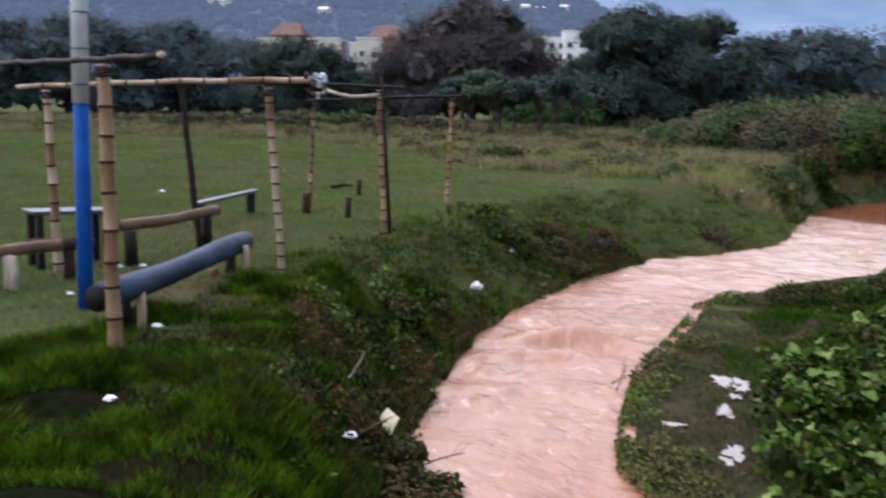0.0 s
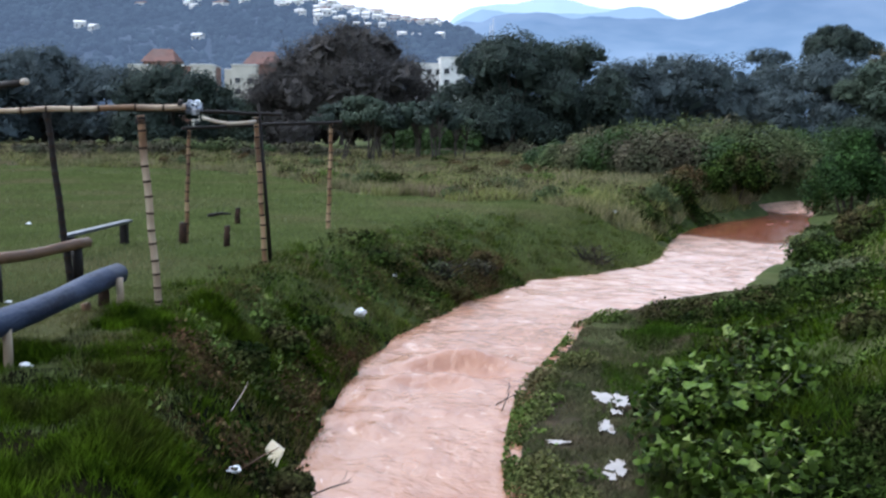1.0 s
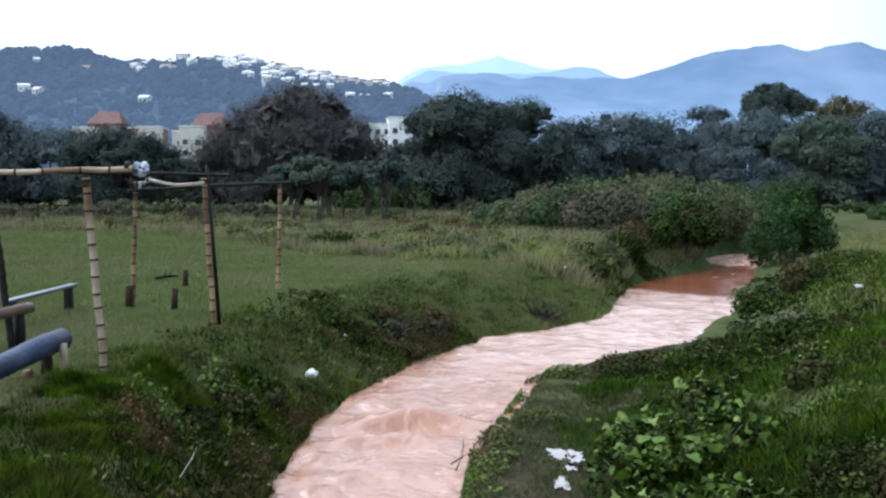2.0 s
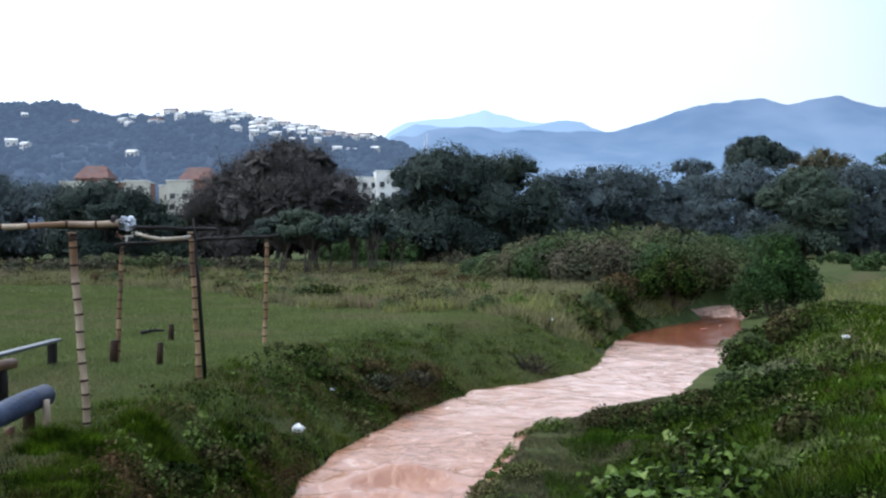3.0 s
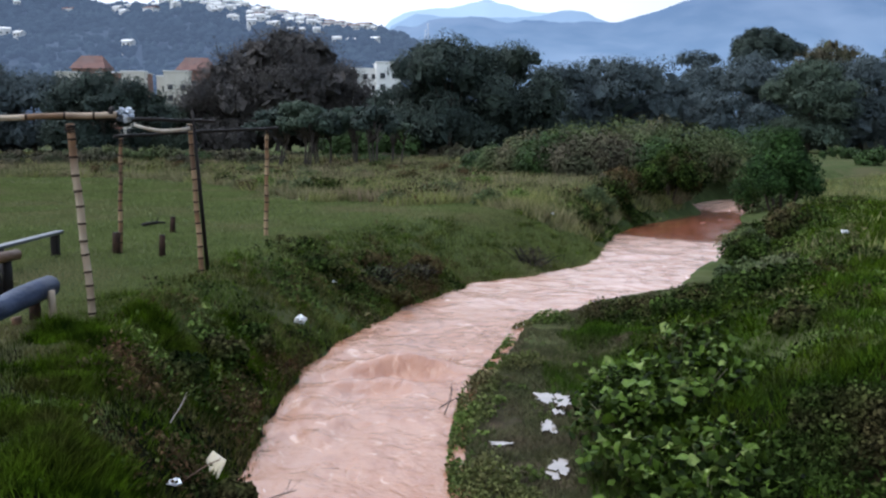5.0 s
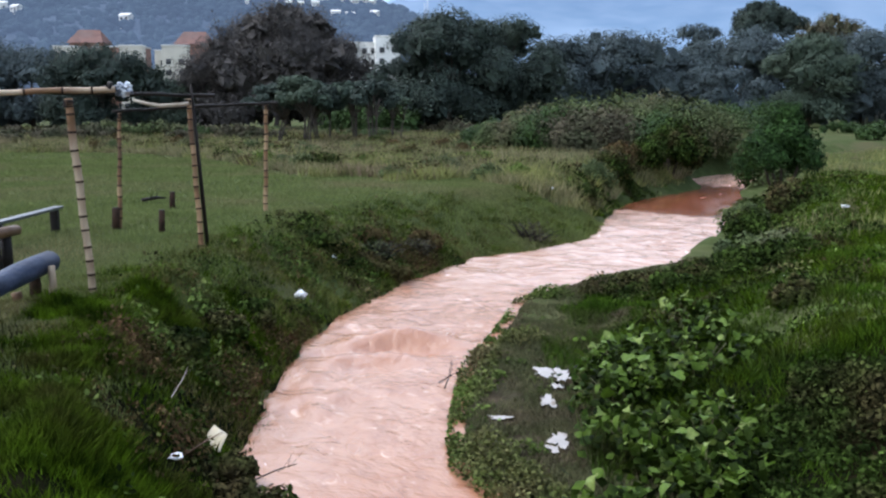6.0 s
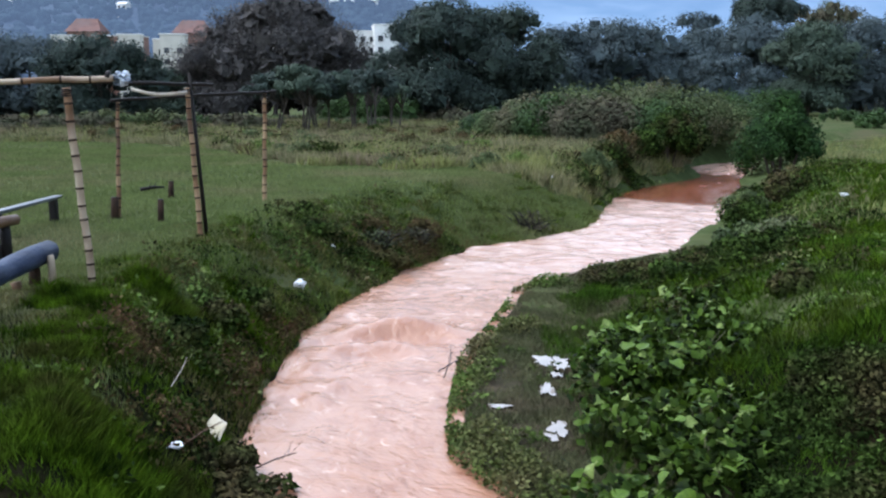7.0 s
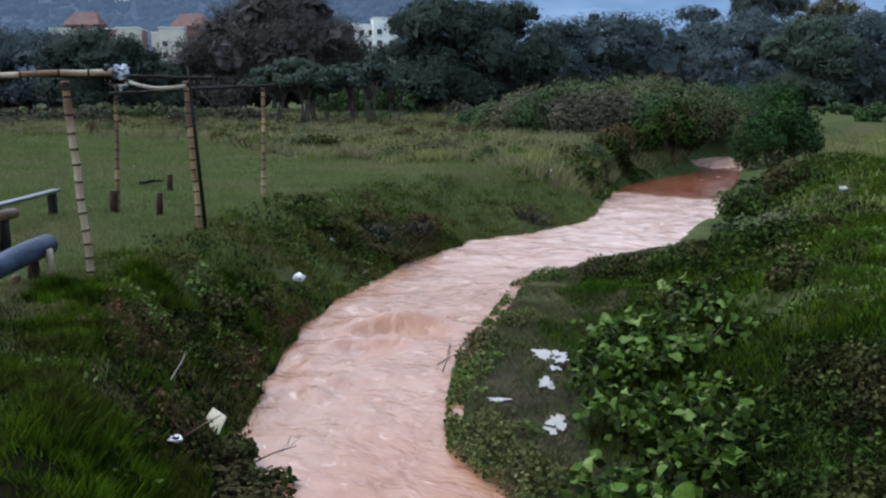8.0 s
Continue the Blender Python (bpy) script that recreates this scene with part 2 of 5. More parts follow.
def water_material():
    m = bpy.data.materials.new("muddy_stream_water")
    m.use_nodes = True
    n, l = m.node_tree.nodes, m.node_tree.links
    b = n["Principled BSDF"]
    b.inputs["IOR"].default_value = 1.5
    uv = n.new("ShaderNodeUVMap")
    uv.uv_map = "flow"

    def noise_at(sx, sy, detail, distort=0.0):
        mp = n.new("ShaderNodeMapping")
        mp.inputs["Scale"].default_value = (sx, sy, 1)
        l.new(uv.outputs[0], mp.inputs[0])
        t = n.new("ShaderNodeTexNoise")
        t.inputs["Scale"].default_value, t.inputs["Detail"].default_value = 1.0, detail
        t.inputs["Distortion"].default_value = distort
        l.new(mp.outputs[0], t.inputs["Vector"])
        return t.outputs[0]

    def ranged(sock, lo, hi, a=0.0, c=1.0):
        r = n.new("ShaderNodeMapRange")
        for k, v in (("From Min", lo), ("From Max", hi), ("To Min", a), ("To Max", c)):
            r.inputs[k].default_value = v
        l.new(sock, r.inputs["Value"])
        return r.outputs[0]

    def mixed(a, c, fac):
        x = n.new("ShaderNodeMix")
        x.data_type = "RGBA"
        for slot, v in ((6, a), (7, c)):
            if isinstance(v, tuple):
                x.inputs[slot].default_value = (*v, 1)
            else:
                l.new(v, x.inputs[slot])
        l.new(fac, x.inputs[0])
        return x.outputs[2]

    col = mixed((0.365, 0.170, 0.098), (0.27, 0.105, 0.052), ranged(noise_at(2.6, 1.6, 6, 0.8), 0.46, 0.72))
    col = mixed(col, (0.56, 0.335, 0.235), ranged(noise_at(4.6, 3.2, 7, 0.9), 0.58, 0.76))
    col = mixed(col, (0.42, 0.230, 0.152), ranged(noise_at(0.9, 0.35, 4, 0.4), 0.46, 0.72, 0.0, 0.5))
    # still, frothless pool above the bend: bare red silt, its dark reflection painted in
    sep = n.new("ShaderNodeSeparateXYZ")
    l.new(uv.outputs[0], sep.inputs[0])
    wob = n.new("ShaderNodeMath")
    wob.operation = "MULTIPLY_ADD"
    wob.inputs[1].default_value = 5.0
    l.new(noise_at(0.8, 0.5, 2), wob.inputs[0])
    l.new(sep.outputs[1], wob.inputs[2])
    fade = n.new("ShaderNodeMath")
    fade.operation = "MULTIPLY"
    l.new(ranged(wob.outputs[0], 48.6, 50.0), fade.inputs[0])
    l.new(ranged(wob.outputs[0], 60.0, 61.5, 1.0, 0.0), fade.inputs[1])
    # sky glare over the riffle at the bend, painted as a pale colour
    glare = n.new("ShaderNodeMath")
    glare.operation = "MULTIPLY"
    l.new(ranged(wob.outputs[0], 33.0, 39.0), glare.inputs[0])
    l.new(ranged(noise_at(2.4, 3.0, 6, 0.8), 0.36, 0.62, 0.15, 0.85), glare.inputs[1])
    col = mixed(col, (0.62, 0.42, 0.335), glare.outputs[0])
    col = mixed(col, (0.20, 0.060, 0.028), fade.outputs[0])
    l.new(col, b.inputs["Base Color"])
    l.new(ranged(noise_at(2.0, 0.6, 3), 0.3, 0.7, 0.10, 0.28), b.inputs["Roughness"])
    fine = noise_at(12.0, 8.0, 5, 0.3)
    broad = noise_at(3.0, 3.4, 6, 0.9)
    u1 = n.new("ShaderNodeBump")
    u1.inputs["Distance"].default_value = 0.12
    l.new(ranged(fade.outputs[0], 0.0, 1.0, 0.36, 0.03), u1.inputs["Strength"])
    l.new(broad, u1.inputs["Height"])
    u2 = n.new("ShaderNodeBump")
    u2.inputs["Distance"].default_value = 0.035
    l.new(ranged(fade.outputs[0], 0.0, 1.0, 0.40, 0.05), u2.inputs["Strength"])
    l.new(fine, u2.inputs["Height"])
    l.new(u1.outputs[0], u2.inputs["Normal"])
    l.new(u2.outputs[0], b.inputs["Normal"])
    return m


WATER = water_material()


# ---------------------------------------------------------------- mesh helpers
class Geo:
    """Vertices and faces gathered from several shapes."""

    def __init__(self):
        self.v, self.f, self.m, self.count = [], [], [], 0

    def add(self, v, f, slot=0):
        v = np.asarray(v, float).reshape(-1, 3)
        self.v.append(v)
        for face in f:
            self.f.append(tuple(int(i) + self.count for i in face))
            self.m.append(slot)
        self.count += len(v)
        return self

    def mesh(self, name, mats, smooth=True):
        me = bpy.data.meshes.new(name)
        me.from_pydata(np.concatenate(self.v).tolist(), [], self.f)
        for mat in mats:
            me.materials.append(mat)
        me.polygons.foreach_set("material_index", self.m)
        me.polygons.foreach_set("use_smooth", [smooth] * len(self.f))
        me.update()
        return me


def fast_mesh(name, co, faces, mat, smooth=False):
    """A mesh from numpy arrays, every face with the same number of corners."""
    me = bpy.data.meshes.new(name)
    co, faces = np.ascontiguousarray(co, dtype=np.float32), np.ascontiguousarray(faces, dtype=np.int32)
    k = faces.shape[1]
    me.vertices.add(len(co))
    me.vertices.foreach_set("co", co.ravel())
    me.loops.add(faces.size)
    me.loops.foreach_set("vertex_index", faces.ravel())
    me.polygons.add(len(faces))
    me.polygons.foreach_set("loop_start", np.arange(0, faces.size, k, dtype=np.int32))
    me.polygons.foreach_set("use_smooth", np.full(len(faces), smooth))
    me.materials.append(mat)
    me.update(calc_edges=True)
    return me


def thing(name, at, label, category, group="", kind=""):
    ob = new(name)
    ob.empty_display_size = 0.2
    ob.matrix_basis = Matrix.Translation(at)
    return tagged(ob, label, category, group, kind)


def part(name, geo, mats, parent, label="", smooth=True):
    """One mesh under a thing; geo is in world places if the parent has no turn of its own."""
    me = geo if isinstance(geo, bpy.types.Mesh) else geo.mesh(name, mats if isinstance(mats, (list, tuple)) else [mats], smooth)
    ob = new(name, me)
    ob.parent = parent
    up = parent
    off = Vector((0, 0, 0))
    while up is not None:
        off = off + up.matrix_basis.translation
        up = up.parent
    ob.matrix_basis = Matrix.Translation(-off)
    return tagged(ob, label)


def tube(path, radii, sides=10, capped=True, wob=0.0, seed=0):
    """A tapered tube along a path of points."""
    r = np.random.default_rng(seed)
    p = np.asarray(path, float)
    rad = np.broadcast_to(np.asarray(radii, float), (len(p),))
    d = np.gradient(p, axis=0)
    d /= np.linalg.norm(d, axis=1)[:, None] + 1e-9
    ref = np.array([0, 0, 1.0]) if abs(d[0][2]) < 0.9 else np.array([1.0, 0, 0])
    a = np.cross(d, ref)
    a /= np.linalg.norm(a, axis=1)[:, None] + 1e-9
    b = np.cross(d, a)
    th = np.arange(sides) * 2 * np.pi / sides
    rr = rad[:, None] * (1 + wob * r.normal(size=(len(p), sides)))
    v = p[:, None] + rr[..., None] * (np.cos(th)[None, :, None] * a[:, None] + np.sin(th)[None, :, None] * b[:, None])
    f = [(i * sides + j, i * sides + (j + 1) % sides, (i + 1) * sides + (j + 1) % sides, (i + 1) * sides + j) for i in range(len(p) - 1) for j in range(sides)]
    if capped:
        f += [tuple(range(sides))[::-1], tuple((len(p) - 1) * sides + j for j in range(sides))]
    return v.reshape(-1, 3), f


def box(size, m, bev=0.01):
    """A bevelled box posed by m."""
    bm = bmesh.new()
    bmesh.ops.create_cube(bm, size=1, matrix=Matrix.Diagonal((*size, 1)))
    if bev:
        bmesh.ops.bevel(bm, geom=bm.edges[:], offset=bev, segments=2, affect="EDGES", profile=0.6)
    bm.transform(m)
    bm.verts.index_update()
    v, f = [tuple(x.co) for x in bm.verts], [tuple(x.index for x in y.verts) for y in bm.faces]
    bm.free()
    return v, f


def unit(r, n):
    v = r.normal(size=(n, 3))
    return v / (np.linalg.norm(v, axis=1)[:, None] + 1e-9)


def leaf_quads(pts, size, r, up=0.6, slim=0.55, out=None):
    """One folded rhombus a point: leaves of the given length with random turns."""
    n = len(pts)
    nor = unit(r, n) + np.array([0, 0, up])
    if out is not None:
        nor = nor + out
    nor /= np.linalg.norm(nor, axis=1)[:, None] + 1e-9
    tan = np.cross(nor, unit(r, n))
    tan /= np.linalg.norm(tan, axis=1)[:, None] + 1e-9
    side = np.cross(nor, tan)
    ln = (np.asarray(size) * r.uniform(0.65, 1.35, n))[:, None]
    q = np.stack([pts - tan * ln * 0.5, pts + side * ln * slim * 0.5 - nor * ln * 0.1, pts + tan * ln * 0.5 - nor * ln * 0.08, pts - side * ln * slim * 0.5 - nor * ln * 0.1], 1)
    return q.reshape(-1, 3), np.arange(4 * n).reshape(n, 4)


def blade_tris(pts, height, width, lean, r):
    """One slim triangle a point: blades of grass."""
    n = len(pts)
    th = r.uniform(0, 2 * np.pi, n)
    a = np.stack([np.cos(th), np.sin(th), 0 * th], 1)
    ph = r.uniform(0, 2 * np.pi, n)
    h = (np.asarray(height) * r.uniform(0.6, 1.3, n))[:, None]
    tip = pts + h * np.array([0, 0, 1.0]) + h * lean * np.stack([np.cos(ph), np.sin(ph), 0 * ph], 1) * r.uniform(0.2, 1.0, n)[:, None]
    w = np.asarray(width) * np.ones(n)
    low = pts - np.array([0, 0, 0.02])
    q = np.stack([low - a * w[:, None] / 2, low + a * w[:, None] / 2, tip], 1)
    return q.reshape(-1, 3), np.arange(3 * n).reshape(n, 3)


def stuff(name, co, faces, mat, label, category, smooth=False):
    ob = new(name, fast_mesh(name, co, faces, mat, smooth))
    return tagged(ob, label, category, kind="stuff")


# ---------------------------------------------------------------- the lie of the land
WATER_Z = -1.2
EDGE_L = np.array([(0.0, -14), (-0.5, 0), (-1.0, 4), (-1.6, 7), (-1.83, 8.5), (-2.0, 9.1), (-2.03, 10.2), (-2.14, 10.95), (-2.05, 12.2), (-2.0, 13.5), (-1.72, 15.3),
                   (-1.34, 16.7), (-0.4, 19.2), (0.9, 21.8), (1.65, 22.2), (2.6, 23.1), (3.9, 24.8), (4.7, 27.4), (5.6, 31.2), (7.2, 34.9), (9.3, 37.6), (11.0, 40.0),
                   (11.3, 42.5), (12.0, 45.5), (13.3, 47.4), (16, 49.5), (24, 56), (60, 76)])
EDGE_R = np.array([(3.0, -14), (2.6, 0), (2.0, 4), (1.2, 6.5), (0.6, 7.86), (0.35, 8.4), (0.18, 8.8), (0.15, 9.5), (0.2, 10.6), (0.32, 12.1), (0.54, 13.0), (0.96, 14.7), (1.39, 16.7),
                   (2.17, 17.7), (3.06, 18.9), (5.06, 20.6), (6.0, 23.1), (7.35, 25.6), (8.4, 28.1), (9.9, 32), (11.9, 38.3), (13.0, 41), (14.6, 45.0), (18, 47.6), (26, 53), (62, 72)])


def to_line(x, y, line):
    """Distance to a polyline, and on which side of it (positive: to its left)."""
    best, side = np.full(len(x), 1e9), np.zeros(len(x))
    for (ax, ay), (bx, by) in zip(line[:-1], line[1:]):
        dx, dy = bx - ax, by - ay
        u = np.clip(((x - ax) * dx + (y - ay) * dy) / (dx * dx + dy * dy), 0, 1)
        px, py = x - ax - u * dx, y - ay - u * dy
        d = np.hypot(px, py)
        near = d < best
        best[near], side[near] = d[near], (dx * py - dy * px)[near]
    return best, side


def lattice(u, v, k):
    """Smooth value noise between 0 and 1."""
    i, j = np.floor(u), np.floor(v)
    a, b = u - i, v - j
    a, b = a * a * (3 - 2 * a), b * b * (3 - 2 * b)

    def h(p, q):
        t = np.sin(p * 127.1 + q * 311.7 + k * 74.7) * 43758.5453
        return t - np.floor(t)

    return (h(i, j) * (1 - a) + h(i + 1, j) * a) * (1 - b) + (h(i, j + 1) * (1 - a) + h(i + 1, j + 1) * a) * b


def wavy(x, y, s, k=0):
    """Natural unevenness between about -1 and 1 with bumps about 2 / s wide."""
    c, d = math.cos(0.7 * k + 0.4), math.sin(0.7 * k + 0.4)
    u, v = (x * c - y * d) * s / 2.1 + 7.3 * k, (x * d + y * c) * s / 2.1 + 3.1 * k
    return 1.9 * (lattice(u, v, k) - 0.5) + 1.0 * (lattice(u * 2.17, v * 2.17, k + 50) - 0.5)


def smooth01(t):
    t = np.clip(t, 0, 1)
    return t * t * (3 - 2 * t)


def land(x, y):
    """Height of the ground, and signed distances beyond the left and right water edges (negative: inside the stream)."""
    x, y = np.asarray(x, float), np.asarray(y, float)
    dl, sl = to_line(x, y, EDGE_L)
    dr, sr = to_line(x, y, EDGE_R)
    ol, orr = np.where(sl > 0, dl, -dl), np.where(sr < 0, dr, -dr)
    near = np.exp(-np.minimum(np.abs(ol), np.abs(orr)) / 6.0)
    wl_ = np.interp(y, [0, 9, 12, 17, 24, 27, 34, 60], [1.5, 1.35, 1.8, 1.9, 3.3, 2.6, 1.6, 1.4])
    t = np.clip(ol / wl_, 0, 1)
    zl = -1.26 + 1.26 * (0.55 * t ** 0.75 + 0.45 * smooth01(t))
    shelf = np.interp(y, [0, 8, 11, 14, 17, 20, 24, 60], [1.1, 1.3, 1.4, 1.3, 1.5, 1.2, 0.4, 0.3])
    rise = np.interp(y, [0, 8, 14, 20, 26, 60], [3.2, 3.6, 3.8, 3.2, 2.4, 2.0])
    zr = -1.26 + 0.16 * np.clip(orr / 0.25, 0, 1) + 1.05 * smooth01((orr - shelf) / rise)
    bed = -1.26 - 0.5 * smooth01(np.minimum(-ol, -orr) / 0.8)
    z = np.where(ol > 0, zl, np.where(orr > 0, zr, bed))
    bank = np.clip(np.where(ol > 0, 1 - np.abs(ol / wl_ - 0.6), np.where(orr > 0, 1 - np.abs((orr - shelf) / rise - 0.5), 0)), 0, 1)
    brow = smooth01((13 - y) / 3) * smooth01((ol - 0.2) / 0.6) * smooth01((4.4 - ol) / 2.0)
    z = z + np.maximum(bank, 0.9 * brow) * (0.10 * wavy(x, y, 2.9, 1) + 0.06 * wavy(x, y, 6.1, 2)) + np.where((ol > 0.8) | (orr > 1.5), 0.035 * wavy(x, y, 0.8, 3), 0)
    far = np.hypot(x, y)
    z = z + smooth01((far - 60) / 200) * 0.4 * wavy(x, y, 0.03, 4)
    return z, ol, orr


def z_at(x, y):
    return float(land(np.array([x]), np.array([y]))[0][0])


def graded(fine_lo, fine_hi, step, lo, hi, grow=1.16):
    mid = list(np.arange(fine_lo, fine_hi + 1e-6, step))
    s, a = step, mid[-1]
    while a < hi:
        s *= grow
        a += s
        mid.append(min(a, hi))
    s, a = step, mid[0]
    while a > lo:
        s *= grow
        a -= s
        mid.insert(0, max(a, lo))
    return np.array(mid)


gx, gy = graded(-7, 12, 0.16, -4500, 4500), graded(4, 32, 0.17, -600, 4700, 1.1)
GX, GY = np.meshgrid(gx, gy)
gz, gol, gor = land(GX.ravel(), GY.ravel())
nx, ny = len(gx), len(gy)
gi = np.arange(nx * ny).reshape(ny, nx)
gf = np.stack([gi[:-1, :-1], gi[:-1, 1:], gi[1:, 1:], gi[1:, :-1]], -1).reshape(-1, 4)
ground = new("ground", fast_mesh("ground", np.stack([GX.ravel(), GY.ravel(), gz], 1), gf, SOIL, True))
ground.data.materials.append(MUD)
edge_mud = ((gol < 0) & (gor < 0))[gf].all(1)
ground.data.materials.append(WETMUD)
ground.data.materials.append(FIELD)
gcx, gcy, gco = (np.asarray(a.ravel())[gf].mean(1) for a in (GX, GY, gor))
wet_shelf = (gco > -0.1) & (gco < 1.35 + 0.3 * wavy(gcx, gcy, 2.9, 40)) & (gcy > 5) & (gcy < 14.5) & (gcx > 0)
gcl = gol[gf].mean(1)
# soil under the long grass of the near banks, with the shade between blades painted in
shaded_humus = (((gcl > 0) & (gcl < 3.4 + 0.5 * wavy(gcx, gcy, 1.5, 61) - 0.35 * np.clip(gcy - 7, 0, 20))) | ((gco > 1.2) & (gco < 5.5) & (gcy < 10.5 + 0.8 * wavy(gcx, gcy, 1.3, 62)))) & (gcy > -12)
ground.data.polygons.foreach_set("material_index", np.where(edge_mud, 1, np.where(wet_shelf, 2, np.where(shaded_humus, 0, 3))).astype(np.int32))
tagged(ground, "uneven green pasture with a stream bed cut through it", "ground", kind="structure")


def along(line, n):
    """n points spread over a polyline by its length, from y = 2 on."""
    d = np.r_[0, np.cumsum(np.hypot(*np.diff(line, axis=0).T))]
    s = np.linspace(0, d[-1], n)
    return np.stack([np.interp(s, d, line[:, 0]), np.interp(s, d, line[:, 1])], 1)


def stream():
    """The water's surface: a sheet between the two edges, tucked a little under the banks, with standing waves."""
    rows, cols = 760, 52
    a, b = along(EDGE_L, rows), along(EDGE_R, rows)
    run = np.r_[0, np.cumsum(np.hypot(*np.diff((a + b) / 2, axis=0).T))]
    u = np.linspace(-0.18, 1.18, cols)
    p = a[:, None] * (1 - u)[None, :, None] + b[:, None] * u[None, :, None]
    x, y = p[..., 0], p[..., 1]
    s, t = np.broadcast_to(run[:, None], x.shape), np.broadcast_to(u[None] * 2.4, x.shape)
    calm = 1 - 0.75 * smooth01((y - 24) / 6)
    z = WATER_Z + calm * (0.013 * wavy(s * 1.3, t * 2.2, 2.2, 1) + 0.008 * wavy(s, t * 2.0, 6.1, 2))
    # the crescent standing wave in midstream and the riffle at the bend
    for cx, cy, amp, wide in ((-0.6, 13.9, 0.20, 0.75), (-0.9, 12.9, 0.09, 0.6), (-0.6, 11.4, 0.03, 0.7), (5.6, 26.3, 0.05, 1.2)):
        dx, dy = x - cx, y - cy
        bow = dy + 0.35 * dx * dx
        z = z + amp * np.exp(-(dx / wide) ** 2) * np.exp(-(bow / 0.28) ** 2) - 0.6 * amp * np.exp(-(dx / wide) ** 2) * np.exp(-((bow + 0.45) / 0.3) ** 2)
    chop = np.exp(-((u - 0.22) / 0.24) ** 2)[None] * smooth01((y - 8.5) / 2) * smooth01((16 - y) / 2.5)
    z = z + chop * (0.045 * wavy(x, y, 3.6, 71) + 0.025 * wavy(x, y, 8.0, 72))
    riffle = smooth01((y - 16) / 3) * smooth01((29.5 - y) / 2)
    z = z + riffle * (0.022 * wavy(x * 0.7, y, 3.0, 73) + 0.014 * wavy(x * 0.8, y, 7.0, 74))
    i = np.arange(rows * cols).reshape(rows, cols)
    f = np.stack([i[:-1, :-1], i[:-1, 1:], i[1:, 1:], i[1:, :-1]], -1).reshape(-1, 4)
    me = fast_mesh("water", np.stack([x, y, z], -1).reshape(-1, 3), f, WATER, True)
    uv = me.uv_layers.new(name="flow")
    flow = np.stack([t.ravel(), s.ravel()], 1)[f.ravel()]
    uv.data.foreach_set("uv", flow.astype(np.float32).ravel())
    ob = new("water", me)
    return tagged(ob, "swollen stream of opaque reddish-brown muddy water", "stream", kind="structure")


stream()


def puddle(x, y, rx, ry, seed):
    """A shallow pool with a ragged rim, broken by blades and mud."""
    r = np.random.default_rng(seed)
    k = 40
    th = np.arange(k) * 2 * np.pi / k
    rad = 1 + 0.22 * np.sin(3 * th + seed) + 0.16 * np.sin(5 * th + 2 * seed) + 0.16 * r.normal(size=k)
    z = z_at(x, y) + 0.03
    v = [(x, y, z)] + [(x + rx * a * math.cos(t), y + ry * a * math.sin(t), z) for a, t in zip(rad, th)] + [(x + 1.5 * rx * (0.4 + 0.6 * a) * math.cos(t), y + 1.4 * ry * (0.4 + 0.6 * a) * math.sin(t), z - 0.07) for a, t in zip(rad, th)]
    g = Geo().add(v, [(0, 1 + i, 1 + (i + 1) % k) for i in range(k)] + [(1 + i, 1 + k + i, 1 + k + (i + 1) % k, 1 + (i + 1) % k) for i in range(k)])
    g.m = [0] * k + [1] * k
    ob = new("puddle", g.mesh("puddle", [PUDDLE, WETMUD], False))
    return tagged(ob, "shallow puddle mirroring the pale sky on the muddy bank", "puddle", kind="structure")


PUDDLES = [(1.30, 11.72, 0.13, 0.22), (1.50, 11.55, 0.11, 0.26), (1.40, 11.20, 0.07, 0.14), (1.21, 10.5, 0.085, 0.22), (1.18, 9.2, 0.10, 0.22), (1.10, 9.02, 0.06, 0.12), (0.62, 9.95, 0.12, 0.07)]
for n_, (px_, py_, rx_, ry_) in enumerate(PUDDLES):
    puddle(px_, py_, rx_, ry_, n_ + 1)

# ---------------------------------------------------------------- mountains, hill, town
def ridge_body(name, y_ridge, y_base, px, pz, mat, label, rough, seed, step=18.0):
    """A mountain side that climbs from y_base to a ridge at y_ridge; px, pz: a coarse outline of the ridge in units of its distance."""
    xs = np.arange(px[0] * y_ridge, px[-1] * y_ridge, step)
    crest = np.interp(xs / y_ridge, px, pz) * y_ridge
    rows = 26
    k = np.linspace(0, 1, rows)
    X = np.broadcast_to(xs, (rows, len(xs)))
    Y = y_base + (y_ridge - y_base) * k[:, None] + 0 * X
    spur = wavy(X, Y * 0.3, 14.0 / y_ridge, seed) * 0.5 + wavy(X, Y * 0.4, 40.0 / y_ridge, seed + 1) * 0.25
    rise = np.clip(k[:, None] ** 0.9 * (1 + 0.35 * spur * (1 - k[:, None])), 0, 1.05)
    Z = crest[None] * rise + rough * (wavy(X, Y, 60.0 / y_ridge, seed + 2) + 0.6 * wavy(X, Y, 170.0 / y_ridge, seed + 3)) * k[:, None] - 1
    i = np.arange(X.size).reshape(X.shape)
    f = np.stack([i[:-1, :-1], i[:-1, 1:], i[1:, 1:], i[1:, :-1]], -1).reshape(-1, 4)
    ob = new(name, fast_mesh(name, np.stack([X, Y, Z], -1).reshape(-1, 3), f, mat, True))
    tagged(ob, label, "mountain" if "mountain" in name else "hill", kind="structure")
    return xs, crest


